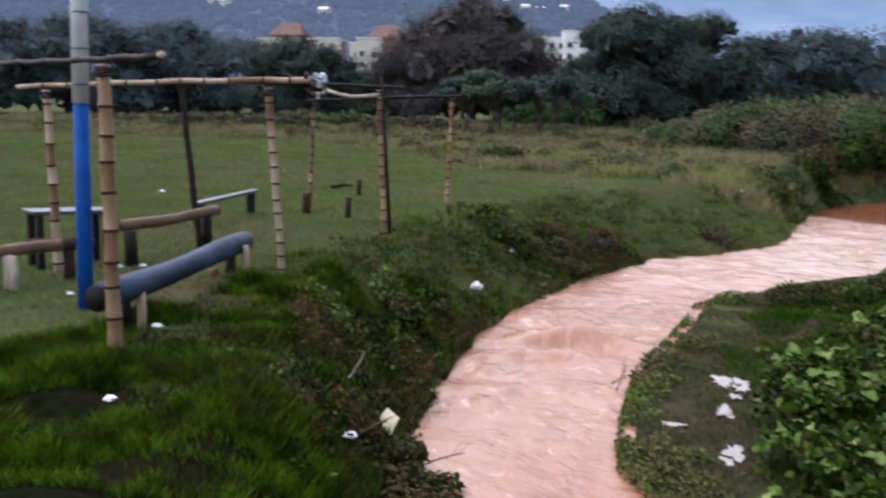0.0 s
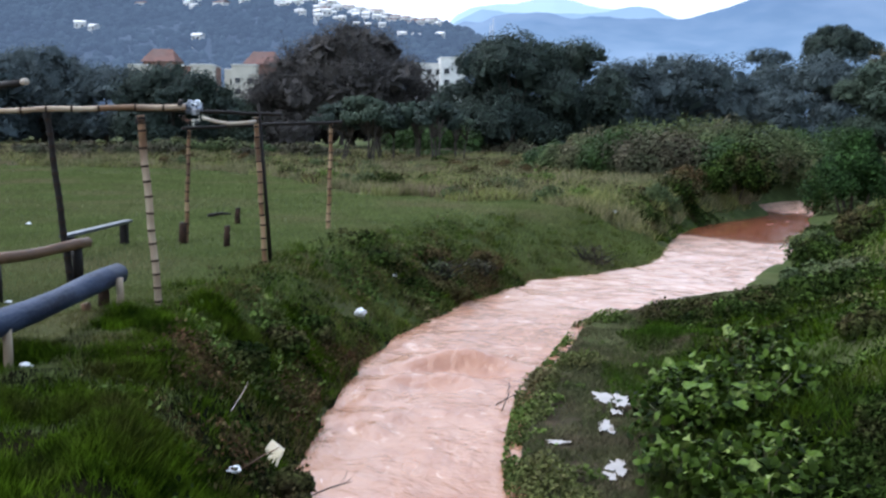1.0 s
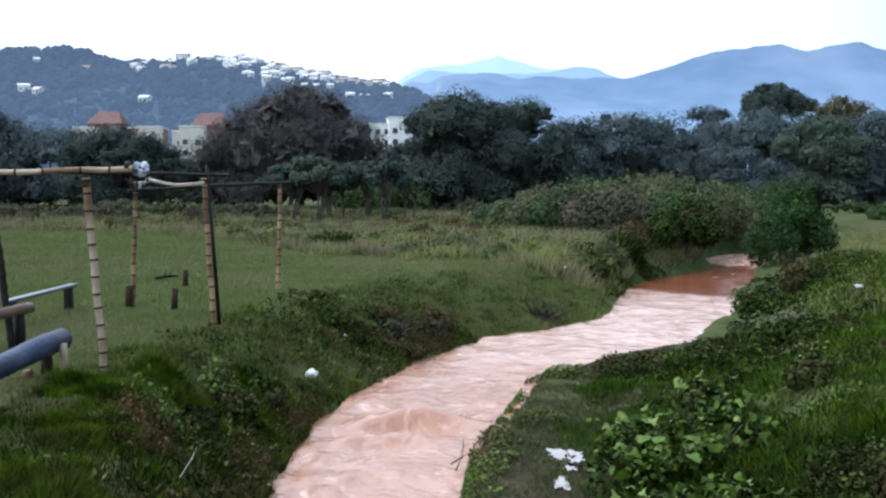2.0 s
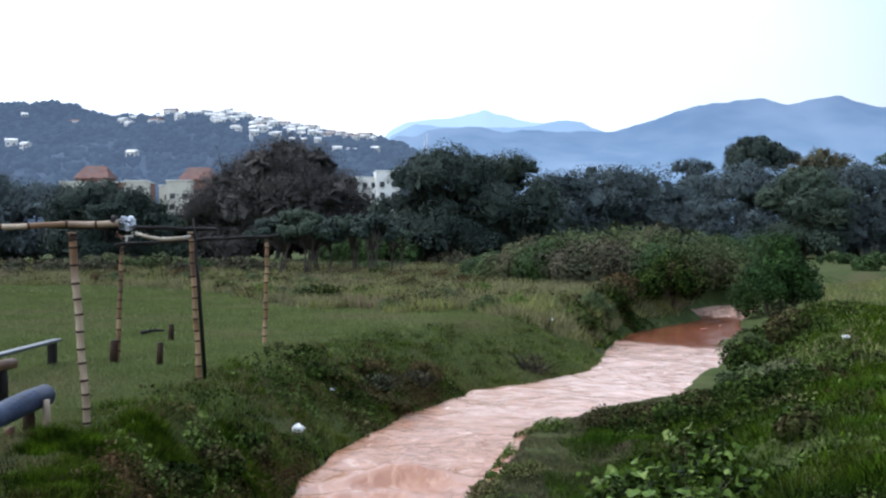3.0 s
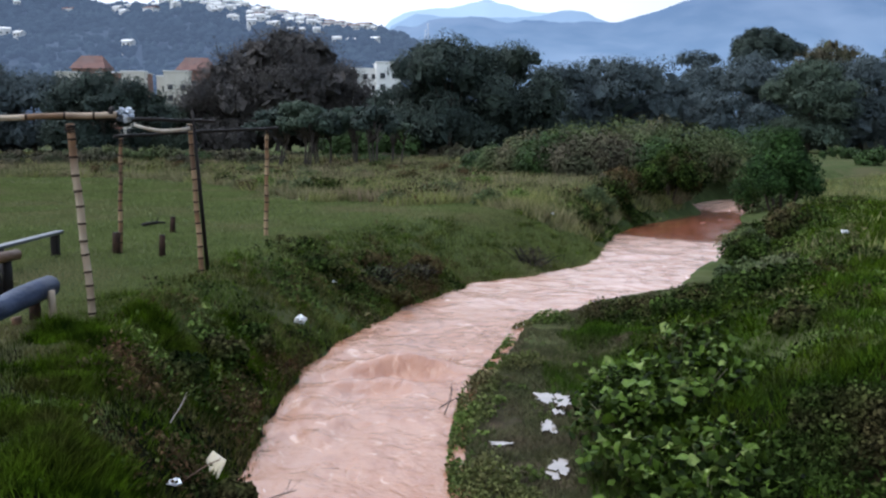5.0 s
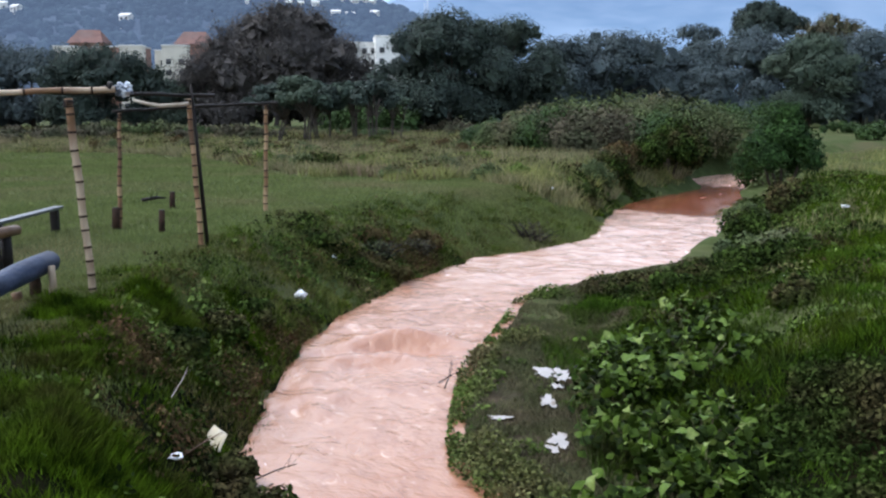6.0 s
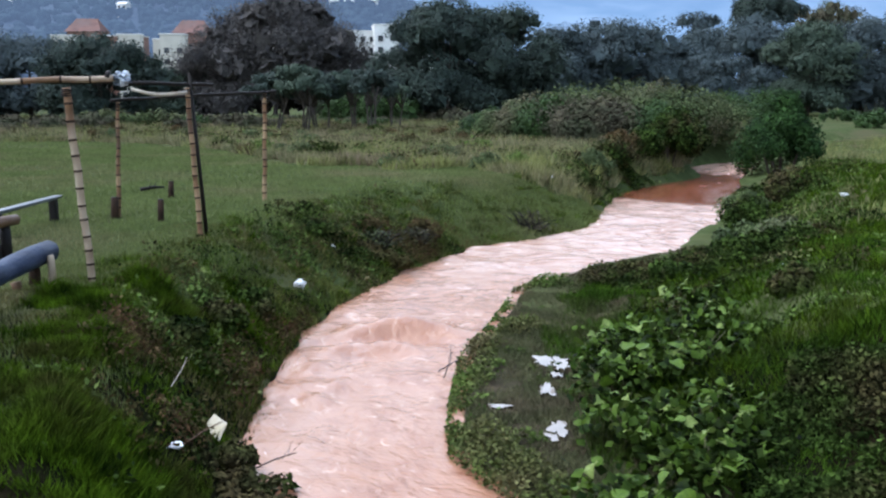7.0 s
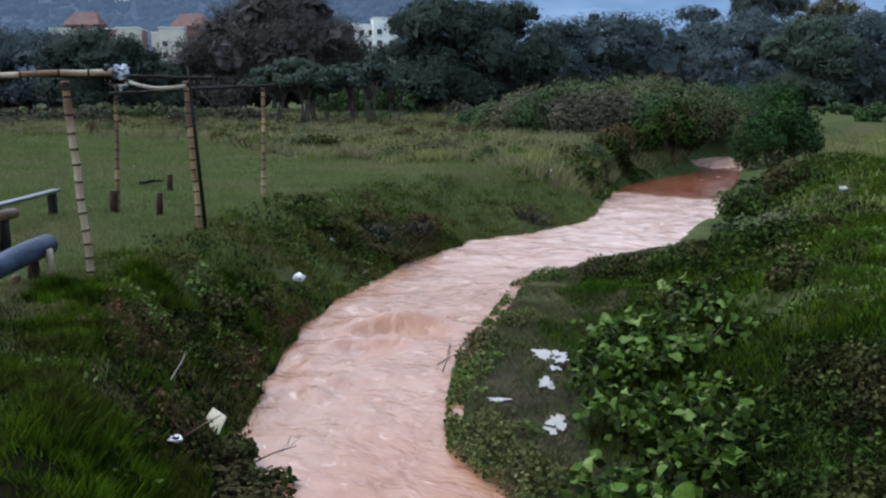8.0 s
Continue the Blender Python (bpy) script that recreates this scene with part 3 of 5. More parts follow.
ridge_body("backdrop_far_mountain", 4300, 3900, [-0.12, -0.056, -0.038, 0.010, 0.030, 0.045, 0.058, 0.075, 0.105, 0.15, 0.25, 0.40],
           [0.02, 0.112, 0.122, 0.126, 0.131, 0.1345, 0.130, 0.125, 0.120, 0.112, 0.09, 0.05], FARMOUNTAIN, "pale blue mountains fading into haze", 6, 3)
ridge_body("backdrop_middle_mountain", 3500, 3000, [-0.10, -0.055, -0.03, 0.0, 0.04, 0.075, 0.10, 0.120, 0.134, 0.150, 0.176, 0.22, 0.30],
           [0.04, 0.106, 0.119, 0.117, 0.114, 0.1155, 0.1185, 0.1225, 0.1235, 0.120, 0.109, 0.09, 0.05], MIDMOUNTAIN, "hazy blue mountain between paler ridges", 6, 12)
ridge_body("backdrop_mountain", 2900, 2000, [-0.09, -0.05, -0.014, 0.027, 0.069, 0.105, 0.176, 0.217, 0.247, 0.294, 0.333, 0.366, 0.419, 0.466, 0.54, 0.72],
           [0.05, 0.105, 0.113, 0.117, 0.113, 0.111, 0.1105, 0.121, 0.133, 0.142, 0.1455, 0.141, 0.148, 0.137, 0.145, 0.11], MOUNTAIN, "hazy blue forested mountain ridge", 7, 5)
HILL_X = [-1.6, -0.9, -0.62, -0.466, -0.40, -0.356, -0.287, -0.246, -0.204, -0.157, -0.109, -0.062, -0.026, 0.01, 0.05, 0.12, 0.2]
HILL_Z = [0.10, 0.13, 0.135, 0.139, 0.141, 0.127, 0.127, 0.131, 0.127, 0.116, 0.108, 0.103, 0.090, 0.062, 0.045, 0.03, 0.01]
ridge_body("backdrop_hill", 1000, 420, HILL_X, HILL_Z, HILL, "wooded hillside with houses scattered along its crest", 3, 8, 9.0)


def hill_z(x, y):
    return np.interp(np.asarray(x) / 1000.0, HILL_X, HILL_Z) * 1000 * np.clip((np.asarray(y) - 420) / 580, 0, 1) ** 0.9


def blob(r, sub_dirs):
    """A rough little crown: points on uneven directions."""
    return sub_dirs * r.uniform(0.65, 1.25, (len(sub_dirs), 1))


def ico():
    bm = bmesh.new()
    bmesh.ops.create_icosphere(bm, subdivisions=1, radius=1)
    bm.verts.index_update()
    v, f = np.array([tuple(x.co) for x in bm.verts]), np.array([[q.index for q in y.verts] for y in bm.faces])
    bm.free()
    return v, f


def far_wood(n, seed):
    r = np.random.default_rng(seed)
    base, faces = ico()
    x = r.uniform(-900, 160, n)
    y = 440 + 565 * r.random(n) ** 0.8
    z = hill_z(x, y)
    co, fs = [], []
    for i in range(n):
        s = r.uniform(2.0, 5.0) * (0.6 + 0.4 * y[i] / 1000)
        co.append(blob(r, base) * (s * r.uniform(0.8, 1.5), s, s * r.uniform(0.7, 1.2)) + (x[i], y[i], z[i] + s * 0.4))
        fs.append(faces + i * len(base))
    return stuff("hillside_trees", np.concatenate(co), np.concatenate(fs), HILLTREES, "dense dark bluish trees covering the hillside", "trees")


far_wood(10500, 5)


def house_proto(w, d, h, roof):
    """A small hillside house: walls, a low roof and dark windows."""
    at = thing("hill_house", (0, 0, 0), "small whitewashed house on the wooded hillside", "house", "houses on the hillside")
    part("wall", Geo().add(*box((w, d, h + 6), Matrix.Translation((0, 0, h / 2 - 3)), 0.05)), [WHITEWALL], at)
    e, t = 0.5, h + 1.6
    v = [(-w / 2 - e, -d / 2 - e, h), (w / 2 + e, -d / 2 - e, h), (w / 2 + e, d / 2 + e, h), (-w / 2 - e, d / 2 + e, h), (-w / 2 - e, 0, t), (w / 2 + e, 0, t)]
    part("roof", Geo().add(v, [(0, 1, 5, 4), (2, 3, 4, 5), (0, 4, 3), (1, 2, 5), (3, 2, 1, 0)]), [roof], at, smooth=False)
    for k in range(max(2, int(w // 3))):
        for fl in range(max(1, int(h // 3))):
            part("window", Geo().add(*box((1.3, 0.12, 1.4), Matrix.Translation((-w / 2 + (k + 0.5) * w / max(2, int(w // 3)), -d / 2, 1.7 + 3 * fl)), 0.02)), [GLASSDARK], at)
    return at


def hill_houses():
    r = np.random.default_rng(21)
    protos = [house_proto(8, 7, 4.6, WHITEWALL), house_proto(12, 8, 5, TILEROOF), house_proto(6, 6, 3.4, WHITEWALL)]
    spots = []
    for k in range(110):
        u = (-0.33 + 0.27 * r.beta(2.2, 2.0)) if k < 104 else r.uniform(-0.34, -0.18)
        y = r.uniform(905, 1002) if k < 96 else r.uniform(840, 930)
        spots.append((u * y, y))
    spots += [(-0.452 * 700, 700), (-0.437 * 690, 690), (-0.438 * 880, 880), (-0.325 * 640, 640), (-0.095 * 800, 800), (-0.07 * 820, 820), (-0.11 * 790, 790), (-0.385 * 900, 900)]
    for k, (x, y) in enumerate(spots):
        q = r.uniform(0.7, 1.1)
        m = pose(x, y, float(hill_z(x, y)) + r.uniform(0.8, 3.6), 0, 0, r.uniform(-35, 35)) @ Matrix.Diagonal((q, q, q, 1))
        ob = protos[k] if k < 3 else copy_thing(protos[int(r.choice(3, p=[0.45, 0.15, 0.4]))], m)
        ob.matrix_basis = m


hill_houses()


def apartment(x, y, w, d, h, turn, cols, label, roof=None, wall=None, lift=1.0):
    """A block of flats: walls, each window with pane and sill, parapet or tiled roof."""
    at = thing("apartment_building", (0, 0, 0), label, "building", "apartment blocks below the hill")
    part("wall", Geo().add(*box((w, d, h), Matrix.Translation((0, 0, h / 2)), 0.08)), [wall or WHITEWALL], at)
    if roof:
        e, t = 0.7, h + 4.2
        v = [(-w / 2 - e, -d / 2 - e, h), (w / 2 + e, -d / 2 - e, h), (w / 2 + e, d / 2 + e, h), (-w / 2 - e, d / 2 + e, h), (-w / 2 + 1.6, 0, t), (w / 2 - 1.6, 0, t)]
        part("roof", Geo().add(v, [(0, 1, 5, 4), (2, 3, 4, 5), (0, 4, 3), (1, 2, 5), (3, 2, 1, 0)]), [roof], at, "faded terracotta tiled roof", smooth=False)
    else:
        part("roof", Geo().add(*box((w + 0.3, d + 0.3, 0.35), Matrix.Translation((0, 0, h + 0.17)), 0.05)), [WHITEWALL], at)
    floors = int(h // 2.9)
    for fl in range(floors):
        for k in range(cols):
            px, pz = -w / 2 + (k + 0.5) * w / cols, 1.7 + 2.9 * fl
            win = part("window", Geo().add(*box((1.35, 0.14, 1.55), Matrix.Translation((px, -d / 2 - 0.02, pz)), 0.02)), [GLASSDARK], at)
            part("sill", Geo().add(*box((1.35, 0.25, 0.10), Matrix.Translation((px, -d / 2 - 0.1, pz - 0.7)), 0.01)), [WHITEWALL], win)
    at.matrix_basis = pose(x, y, 0, 0, 0, turn)
    return at


apartment(-83.2, 260, 6.0, 4, 17.4, 4, 2, "white rendered block of flats with paired dark windows", wall=CREAMWALL)
apartment(-77.0, 268, 4.4, 4, 16.6, 4, 1, "narrow cream stair block between two white flats", wall=CREAMWALL)
apartment(-71.3, 259, 6.6, 4, 17.4, 4, 2, "tall white rendered block of flats seen above trees", wall=CREAMWALL)
apartment(-101.5, 262, 6.0, 5, 17.3, 6, 3, "white apartment block half hidden behind dark trees", wall=CREAMWALL)
apartment(-94.0, 285, 14.0, 9, 18.4, 3, 5, "brown brick apartment block below the hill", wall=BRICKWALL)
apartment(-109.0, 300, 9.6, 9, 20.6, 2, 3, "apartment block with a faded orange tiled roof", TILEROOF, BRICKWALL)
apartment(-77.0, 302, 10.0, 9, 20.2, 2, 3, "apartment block with a dull orange tiled roof", TILEROOF, BRICKWALL)
apartment(-22.6, 262, 7.6, 10, 18.2, 20, 3, "white stepped apartment block among the trees")
apartment(-15.0, 258, 6.4, 9, 19.6, 8, 2, "tall white apartment tower with dark window slots")
apartment(-5.2, 300, 9.0, 9, 15.4, 0, 3, "white block of flats far behind dark trees")


# a pale house glimpsed at the pasture's far corner
apartment(49.6, 106, 7.0, 6, 4.0, -25, 3, "low white house glimpsed behind the pasture")


def mast(x, y, z0, z1):
    """A slim lattice radio mast on the hill."""
    at = thing("radio_mast", (x, y, z0), "slim pale steel radio mast on the hillside", "mast")
    for k in range(3):
        a = k * 2 * math.pi / 3
        part("leg", Geo().add(*tube([(x + 1.3 * math.cos(a), y + 1.3 * math.sin(a), z0), (x + 0.5 * math.cos(a), y + 0.5 * math.sin(a), z1)], [0.28, 0.2], 6)), [STEEL], at)
    for k in range(9):
        z = z0 + (z1 - z0) * (k + 0.5) / 9
        part("brace", Geo().add(*box((2.0 - 0.12 * k, 2.0 - 0.12 * k, 0.25), Matrix.Translation((x, y, z)), 0.02)), [STEEL], at)


mast(-14.5, 900, float(hill_z(-14.5, 900)) - 2, 2.3 + 900 * 0.1085)
mast(-17.2, 905, float(hill_z(-17.2, 905)) - 2, 2.3 + 900 * 0.103)


# ---------------------------------------------------------------- trees and shrubs
def crown_clumps(r, n, h, w, low, flat):
    """Centres and radii of the leaf clumps that fill a crown."""
    c = []
    while len(c) < n:
        p = r.uniform(-1, 1, 3)
        if np.linalg.norm(p) < 1 and p[2] > -0.7:
            q = p / max(np.linalg.norm(p), 0.3) * (0.35 + 0.5 * r.random() ** 0.5)
            c.append((q[0] * w / 2, q[1] * w / 2, low + (h - low) * (0.5 + 0.5 * q[2] * flat)))
    return np.array(c)


def tree(x, y, h, w, low, seed, leaf, label, size=0.34, count=7000, clumps=22, flat=0.92, bark=None, stems=1, name="tree", group=""):
    """Tapered trunk with limbs, and a crown of many leaves in uneven clumps."""
    r = np.random.default_rng(seed)
    z0 = z_at(x, y)
    at = thing(name, (x, y, z0), label, "tree", group)
    cl = crown_clumps(r, clumps, h - 0.07 * h, w * 1.12, low * 0.5 if low < 1.0 else low, flat)
    rad = r.uniform(0.15, 0.26, clumps) * min(w, 1.3 * (h - low))
    cl[0] = (0, 0, h - 0.78 * rad[0])
    for k in range(1, 5):
        cl[k] = (0.22 * w * math.cos(1.57 * k + seed), 0.22 * w * math.sin(1.57 * k + seed), h - rad[k] * 0.78 - 0.10 * h * r.random())
    if low < 1.0:  # foliage that hangs down to the ground
        th = r.uniform(0, 2 * np.pi, 12)
        q = r.uniform(0.15, 0.42, 12) * w
        cl = np.concatenate([cl, np.stack([q * np.cos(th), q * np.sin(th), r.uniform(0.1, 0.3, 12) * h], 1)])
        rad = np.r_[rad, r.uniform(0.16, 0.24, 12) * min(w, 1.3 * h)]
    g = Geo()
    tr = 0.028 * h + 0.03
    for s in range(stems):
        sx, sy = (0, 0) if stems == 1 else r.uniform(-0.14, 0.14, 2) * w
        top = (sx * 1.8 + r.uniform(-0.05, 0.05) * w, sy * 1.8, low + 0.45 * (h - low))
        path = [(x + sx + (top[0] - sx) * k + 0.03 * h * math.sin(3 * k + seed), y + sy + (top[1] - sy) * k, z0 - 0.15 + (top[2] + 0.15) * k) for k in np.linspace(0, 1, 6)]
        g.add(*tube(path, np.linspace(tr, tr * 0.45, 6) / math.sqrt(stems), 8, wob=0.06, seed=seed))
        for c in cl[s::max(stems, 3)][:5]:
            a = np.array(path[3 if c[2] > low else 2])
            b = np.array([x, y, z0]) + c
            mid = (a + b) / 2 + np.array([0, 0, 0.06 * h])
            g.add(*tube([a, mid, b], [tr * 0.4, tr * 0.25, tr * 0.08], 5, seed=seed))
    part("trunk", g, [bark or BARK], at)
    pts, outs = [], []
    share = rad ** 2 / (rad ** 2).sum()
    for c, q, sh in zip(cl, rad, share):
        n = max(20, int(count * sh))
        d = unit(r, n)
        d[:, 2] = np.where(d[:, 2] < -0.35, -d[:, 2], d[:, 2])
        k = q * r.uniform(0.55, 1.0, n) ** 0.6 * (1 + 0.22 * np.sin(5 * d[:, 0] + seed) * np.sin(4 * d[:, 1] + 2 * seed))
        pts.append(c + d * k[:, None] * (1.0, 1.0, 0.78))
        outs.append(d * 1.7)
    pts = np.concatenate(pts) + (x, y, z0)
    keep = pts[:, 2] > z0 + 0.25
    co, f = leaf_quads(pts[keep], size, r, 0.5, 0.7, np.concatenate(outs)[keep])
    # denser leaf masses deep inside the clumps
    inner = np.concatenate([c + unit(r, 26) * q * r.uniform(0.1, 0.62, (26, 1)) * (1, 1, 0.75) for c, q in zip(cl, rad)]) + (x, y, z0)
    ci, fi = leaf_quads(inner[inner[:, 2] > z0 + 0.4], float(np.mean(rad)) * 0.62, r, 0.1, 0.8)
    f = np.concatenate([f, fi + len(co)])
    co = np.concatenate([co, ci])
    part("crown", fast_mesh("crown", co, f, leaf), None, at)
    return at


def bare_tree(x, y, h, w, seed, label):
    """A wide tree almost bare of leaves: a fan of limbs, branches and fine twigs."""
    r = np.random.default_rng(seed)
    z0 = z_at(x, y)
    at = thing("bare_tree", (x, y, z0), label, "tree")
    g = Geo()
    tips = []

    def grow(p, d, ln, rad, depth):
        q = p + d * ln
        mid = (p + q) / 2 + unit(r, 1)[0] * ln * 0.06
        g.add(*tube([p, mid, q], [rad, rad * 0.8, rad * 0.6], 6 if depth < 2 else 4, capped=False))
        if depth >= 4:
            tips.append((p, q))
            return
        if depth >= 2:
            tips.append((p, q))
        for _ in range(3 if depth else 6):
            nd = d * 0.75 + unit(r, 1)[0] * (0.62 if depth else 0.75) + np.array([0, 0, 0.12])
            nd /= np.linalg.norm(nd)
            grow(q if r.random() < 0.6 else mid, nd, ln * r.uniform(0.62, 0.82), rad * 0.55, depth + 1)

    for k in range(3):
        grow(np.array([x + (k - 1) * 0.24 * w, y + r.uniform(-1, 1), z0 - 0.2]), np.array([(k - 1) * 0.22, 0.0, 1.0]), h * (0.40 if k == 1 else 0.33), 0.26, 0)
    part("trunk", g, [TWIG], at)
    a, b = np.array([t[0] for t in tips]), np.array([t[1] for t in tips])
    n = 26
    k = r.random((len(a), n, 1))
    pts = (a[:, None] * (1 - k) + b[:, None] * k + r.normal(size=(len(a), n, 3)) * 0.34).reshape(-1, 3)
    pts = pts[(pts[:, 2] < z0 + h * 1.02) & (pts[:, 2] > z0 + 0.5)]
    co, f = leaf_quads(pts, 0.26, r, 0.6, 0.32)
    part("crown", fast_mesh("crown", co, f, GREYTWIG), None, at)
    return at


def shrub(x, y, h, w, seed, leaf, label, size=0.16, count=2600, name="shrub", group="", clumps=11, depth=None, lump=1.0):
    """A low bush: several stems and a mound of leaf clumps down to the ground."""
    r = np.random.default_rng(seed)
    z0 = z_at(x, y)
    at = thing(name, (x, y, z0), label, "shrub", group)
    dp = depth or w
    c = np.stack([r.uniform(-0.36, 0.36, clumps) * w, r.uniform(-0.36, 0.36, clumps) * dp, np.zeros(clumps)], 1)
    rad = r.uniform(0.20, 0.34, clumps) * min(w, 1.6 * h) * lump
    c[:, 2] = np.maximum(0.12 * h, (h - rad * 0.85) * (1 - 0.9 * ((c[:, 0] / w) ** 2 + (c[:, 1] / dp) ** 2) * 3.2) * r.uniform(0.7, 1.0, clumps))
    c[0] = (0, 0, h - rad[0] * 0.85)
    for q in c[:5]:
        part("stem", Geo().add(*tube([(x + q[0] * 0.3, y + q[1] * 0.3, z0 - 0.1), (x + q[0] * 0.7, y + q[1] * 0.6, z0 + q[2] * 0.6), (x + q[0], y + q[1], z0 + q[2])], [0.03 + 0.01 * h, 0.02 + 0.006 * h, 0.008], 5)), [BARK], at)
    pts, outs = [], []
    for q, k in zip(c, rad):
        n = int(count / clumps)
        d = unit(r, n)
        kk = k * r.uniform(0.5, 1.0, n) ** 0.5 * (1 + 0.2 * np.sin(6 * d[:, 0] + seed) * np.sin(5 * d[:, 2] + seed))
        pts.append(q + d * kk[:, None])
        outs.append(d * 1.3)
    pts = np.concatenate(pts) + (x, y, z0)
    keep = pts[:, 2] > land(pts[:, 0], pts[:, 1])[0] + 0.02
    co, f = leaf_quads(pts[keep], size, r, 0.5, 0.62, np.concatenate(outs)[keep])
    if h > 0.8:
        inner = np.concatenate([q + unit(r, 22) * k * r.uniform(0.1, 0.6, (22, 1)) for q, k in zip(c, rad)]) + (x, y, z0)
        ci, fi = leaf_quads(inner, float(np.mean(rad)) * 0.5, r, 0.1, 0.8)
        f = np.concatenate([f, fi + len(co)])
        co = np.concatenate([co, ci])
    part("foliage", fast_mesh("foliage", co, f, leaf), None, at)
    return at


def polar(az, d):
    return d * math.sin(radians(az)), d * math.cos(radians(az))


bare_tree(*polar(-9.9, 88), 10.6, 14, 4, "wide grey-brown tree almost bare of leaves")
tree(*polar(-12.0, 90), 9.4, 9.0, 0.5, 90, GREYTWIG, "grey-brown tree with thin twiggy foliage", 0.15, 22000, 30)
tree(*polar(-9.2, 91), 12.2, 12.5, 0.8, 91, GREYTWIG, "tall grey-brown tree with a rounded twiggy crown", 0.15, 30000, 34)
tree(*polar(-6.5, 92), 9.0, 8.0, 0.5, 92, GREYTWIG, "lower grey-brown tree with twiggy foliage", 0.15, 18000, 26)
TREES = [
    # azimuth, distance, height, width, crown base, leaf, leaf size, count, label
    (0.4, 76, 10.0, 10.0, 0.9, DARKLEAF, 0.34, 11000, "broad dark evergreen tree with a ragged crown"),
    (3.6, 79, 9.6, 9.0, 0.6, DARKLEAF, 0.34, 8000, "dark spreading tree leaning from a denser neighbour"),
    (-2.6, 80, 6.0, 5.5, 0.8, DARKLEAF, 0.34, 5000, "dark bushy tree below a taller crown"),
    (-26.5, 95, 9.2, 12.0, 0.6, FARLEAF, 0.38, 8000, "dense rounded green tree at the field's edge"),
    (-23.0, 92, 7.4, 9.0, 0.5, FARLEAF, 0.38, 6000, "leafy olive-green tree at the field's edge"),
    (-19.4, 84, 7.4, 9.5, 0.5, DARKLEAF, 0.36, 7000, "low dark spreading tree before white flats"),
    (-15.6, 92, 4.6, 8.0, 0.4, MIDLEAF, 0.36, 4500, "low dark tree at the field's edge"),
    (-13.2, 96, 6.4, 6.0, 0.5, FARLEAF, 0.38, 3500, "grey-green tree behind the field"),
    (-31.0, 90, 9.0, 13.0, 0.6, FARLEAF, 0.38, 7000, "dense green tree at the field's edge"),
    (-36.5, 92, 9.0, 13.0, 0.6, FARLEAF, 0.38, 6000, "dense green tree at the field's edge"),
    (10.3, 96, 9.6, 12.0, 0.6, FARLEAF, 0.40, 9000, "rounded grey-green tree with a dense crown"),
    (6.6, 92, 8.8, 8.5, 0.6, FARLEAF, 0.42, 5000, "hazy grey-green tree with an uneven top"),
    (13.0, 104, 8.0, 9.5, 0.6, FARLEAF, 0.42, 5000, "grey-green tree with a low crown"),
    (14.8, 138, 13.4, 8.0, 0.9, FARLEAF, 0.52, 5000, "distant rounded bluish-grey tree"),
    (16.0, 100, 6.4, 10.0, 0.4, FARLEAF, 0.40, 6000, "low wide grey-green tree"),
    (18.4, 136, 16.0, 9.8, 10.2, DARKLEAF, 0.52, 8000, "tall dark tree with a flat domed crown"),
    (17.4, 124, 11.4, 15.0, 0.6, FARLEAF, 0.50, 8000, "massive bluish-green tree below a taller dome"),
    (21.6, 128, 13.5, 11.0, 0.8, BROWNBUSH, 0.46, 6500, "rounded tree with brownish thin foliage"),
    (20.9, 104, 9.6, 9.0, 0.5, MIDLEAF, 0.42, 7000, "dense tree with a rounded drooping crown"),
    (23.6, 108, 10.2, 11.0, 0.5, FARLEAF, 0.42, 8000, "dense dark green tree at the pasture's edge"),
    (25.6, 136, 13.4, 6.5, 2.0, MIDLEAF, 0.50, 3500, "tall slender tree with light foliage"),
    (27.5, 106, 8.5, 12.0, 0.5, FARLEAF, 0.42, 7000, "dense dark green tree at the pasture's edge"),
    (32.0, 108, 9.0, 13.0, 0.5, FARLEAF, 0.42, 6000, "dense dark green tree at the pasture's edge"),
]
for n_, (az_, d_, h_, w_, low_, leaf_, ls_, cnt_, lab_) in enumerate(TREES):
    tree(*polar(az_, d_), h_, w_, low_, 100 + n_, leaf_, lab_, ls_ * 0.5, int(cnt_ * 3.2), 30)
for n_, (az_, d_, h_, w_) in enumerate([(-10.0, 56, 3.5, 3.2), (-8.4, 55, 3.9, 3.4), (-7.2, 57, 3.6, 3.0), (-5.6, 58, 3.7, 3.2), (-4.3, 56, 3.7, 3.0), (-2.8, 60, 3.0, 2.6)]):
    tree(*polar(az_, d_), h_, w_, 1.7, 200 + n_, MIDLEAF if n_ % 2 else DARKLEAF, "small many-stemmed tree with a flat leafy crown", 0.17, 3600, 14, 0.8, stems=3, group="small trees beyond the field")

# scrub behind the lawn, left to right
rs = np.random.default_rng(77)
for n_ in range(46):
    az_ = -30 + 36 * (n_ + rs.uniform(0, 1)) / 46
    d_ = rs.uniform(60, 76)
    h_ = rs.uniform(0.5, 1.3)
    brown_ = rs.random() < 0.7
    if -10.8 < az_ < -2.2:  # open grass behind the small trees
        h_, d_ = 0.35 * h_ + 0.2, d_ + 4
    shrub(*polar(az_, d_), h_, rs.uniform(2.4, 5.0), 300 + n_, BROWNBUSH if brown_ else (HEDGELEAF if n_ % 2 else BUSHLEAF),
          "dry brownish scrub behind the grass field" if brown_ else "dark green scrub behind the grass field", 0.22, 1300, group="scrub behind the field")
for n_, (az_, d_) in enumerate([(-5.4, 74), (-4.2, 75), (-3.0, 72)]):
    shrub(*polar(az_, d_), 2.7, 5.0, 380 + n_, BUSHLEAF, "tall dark green scrub behind small trees", 0.2, 2600, group="scrub behind the field")
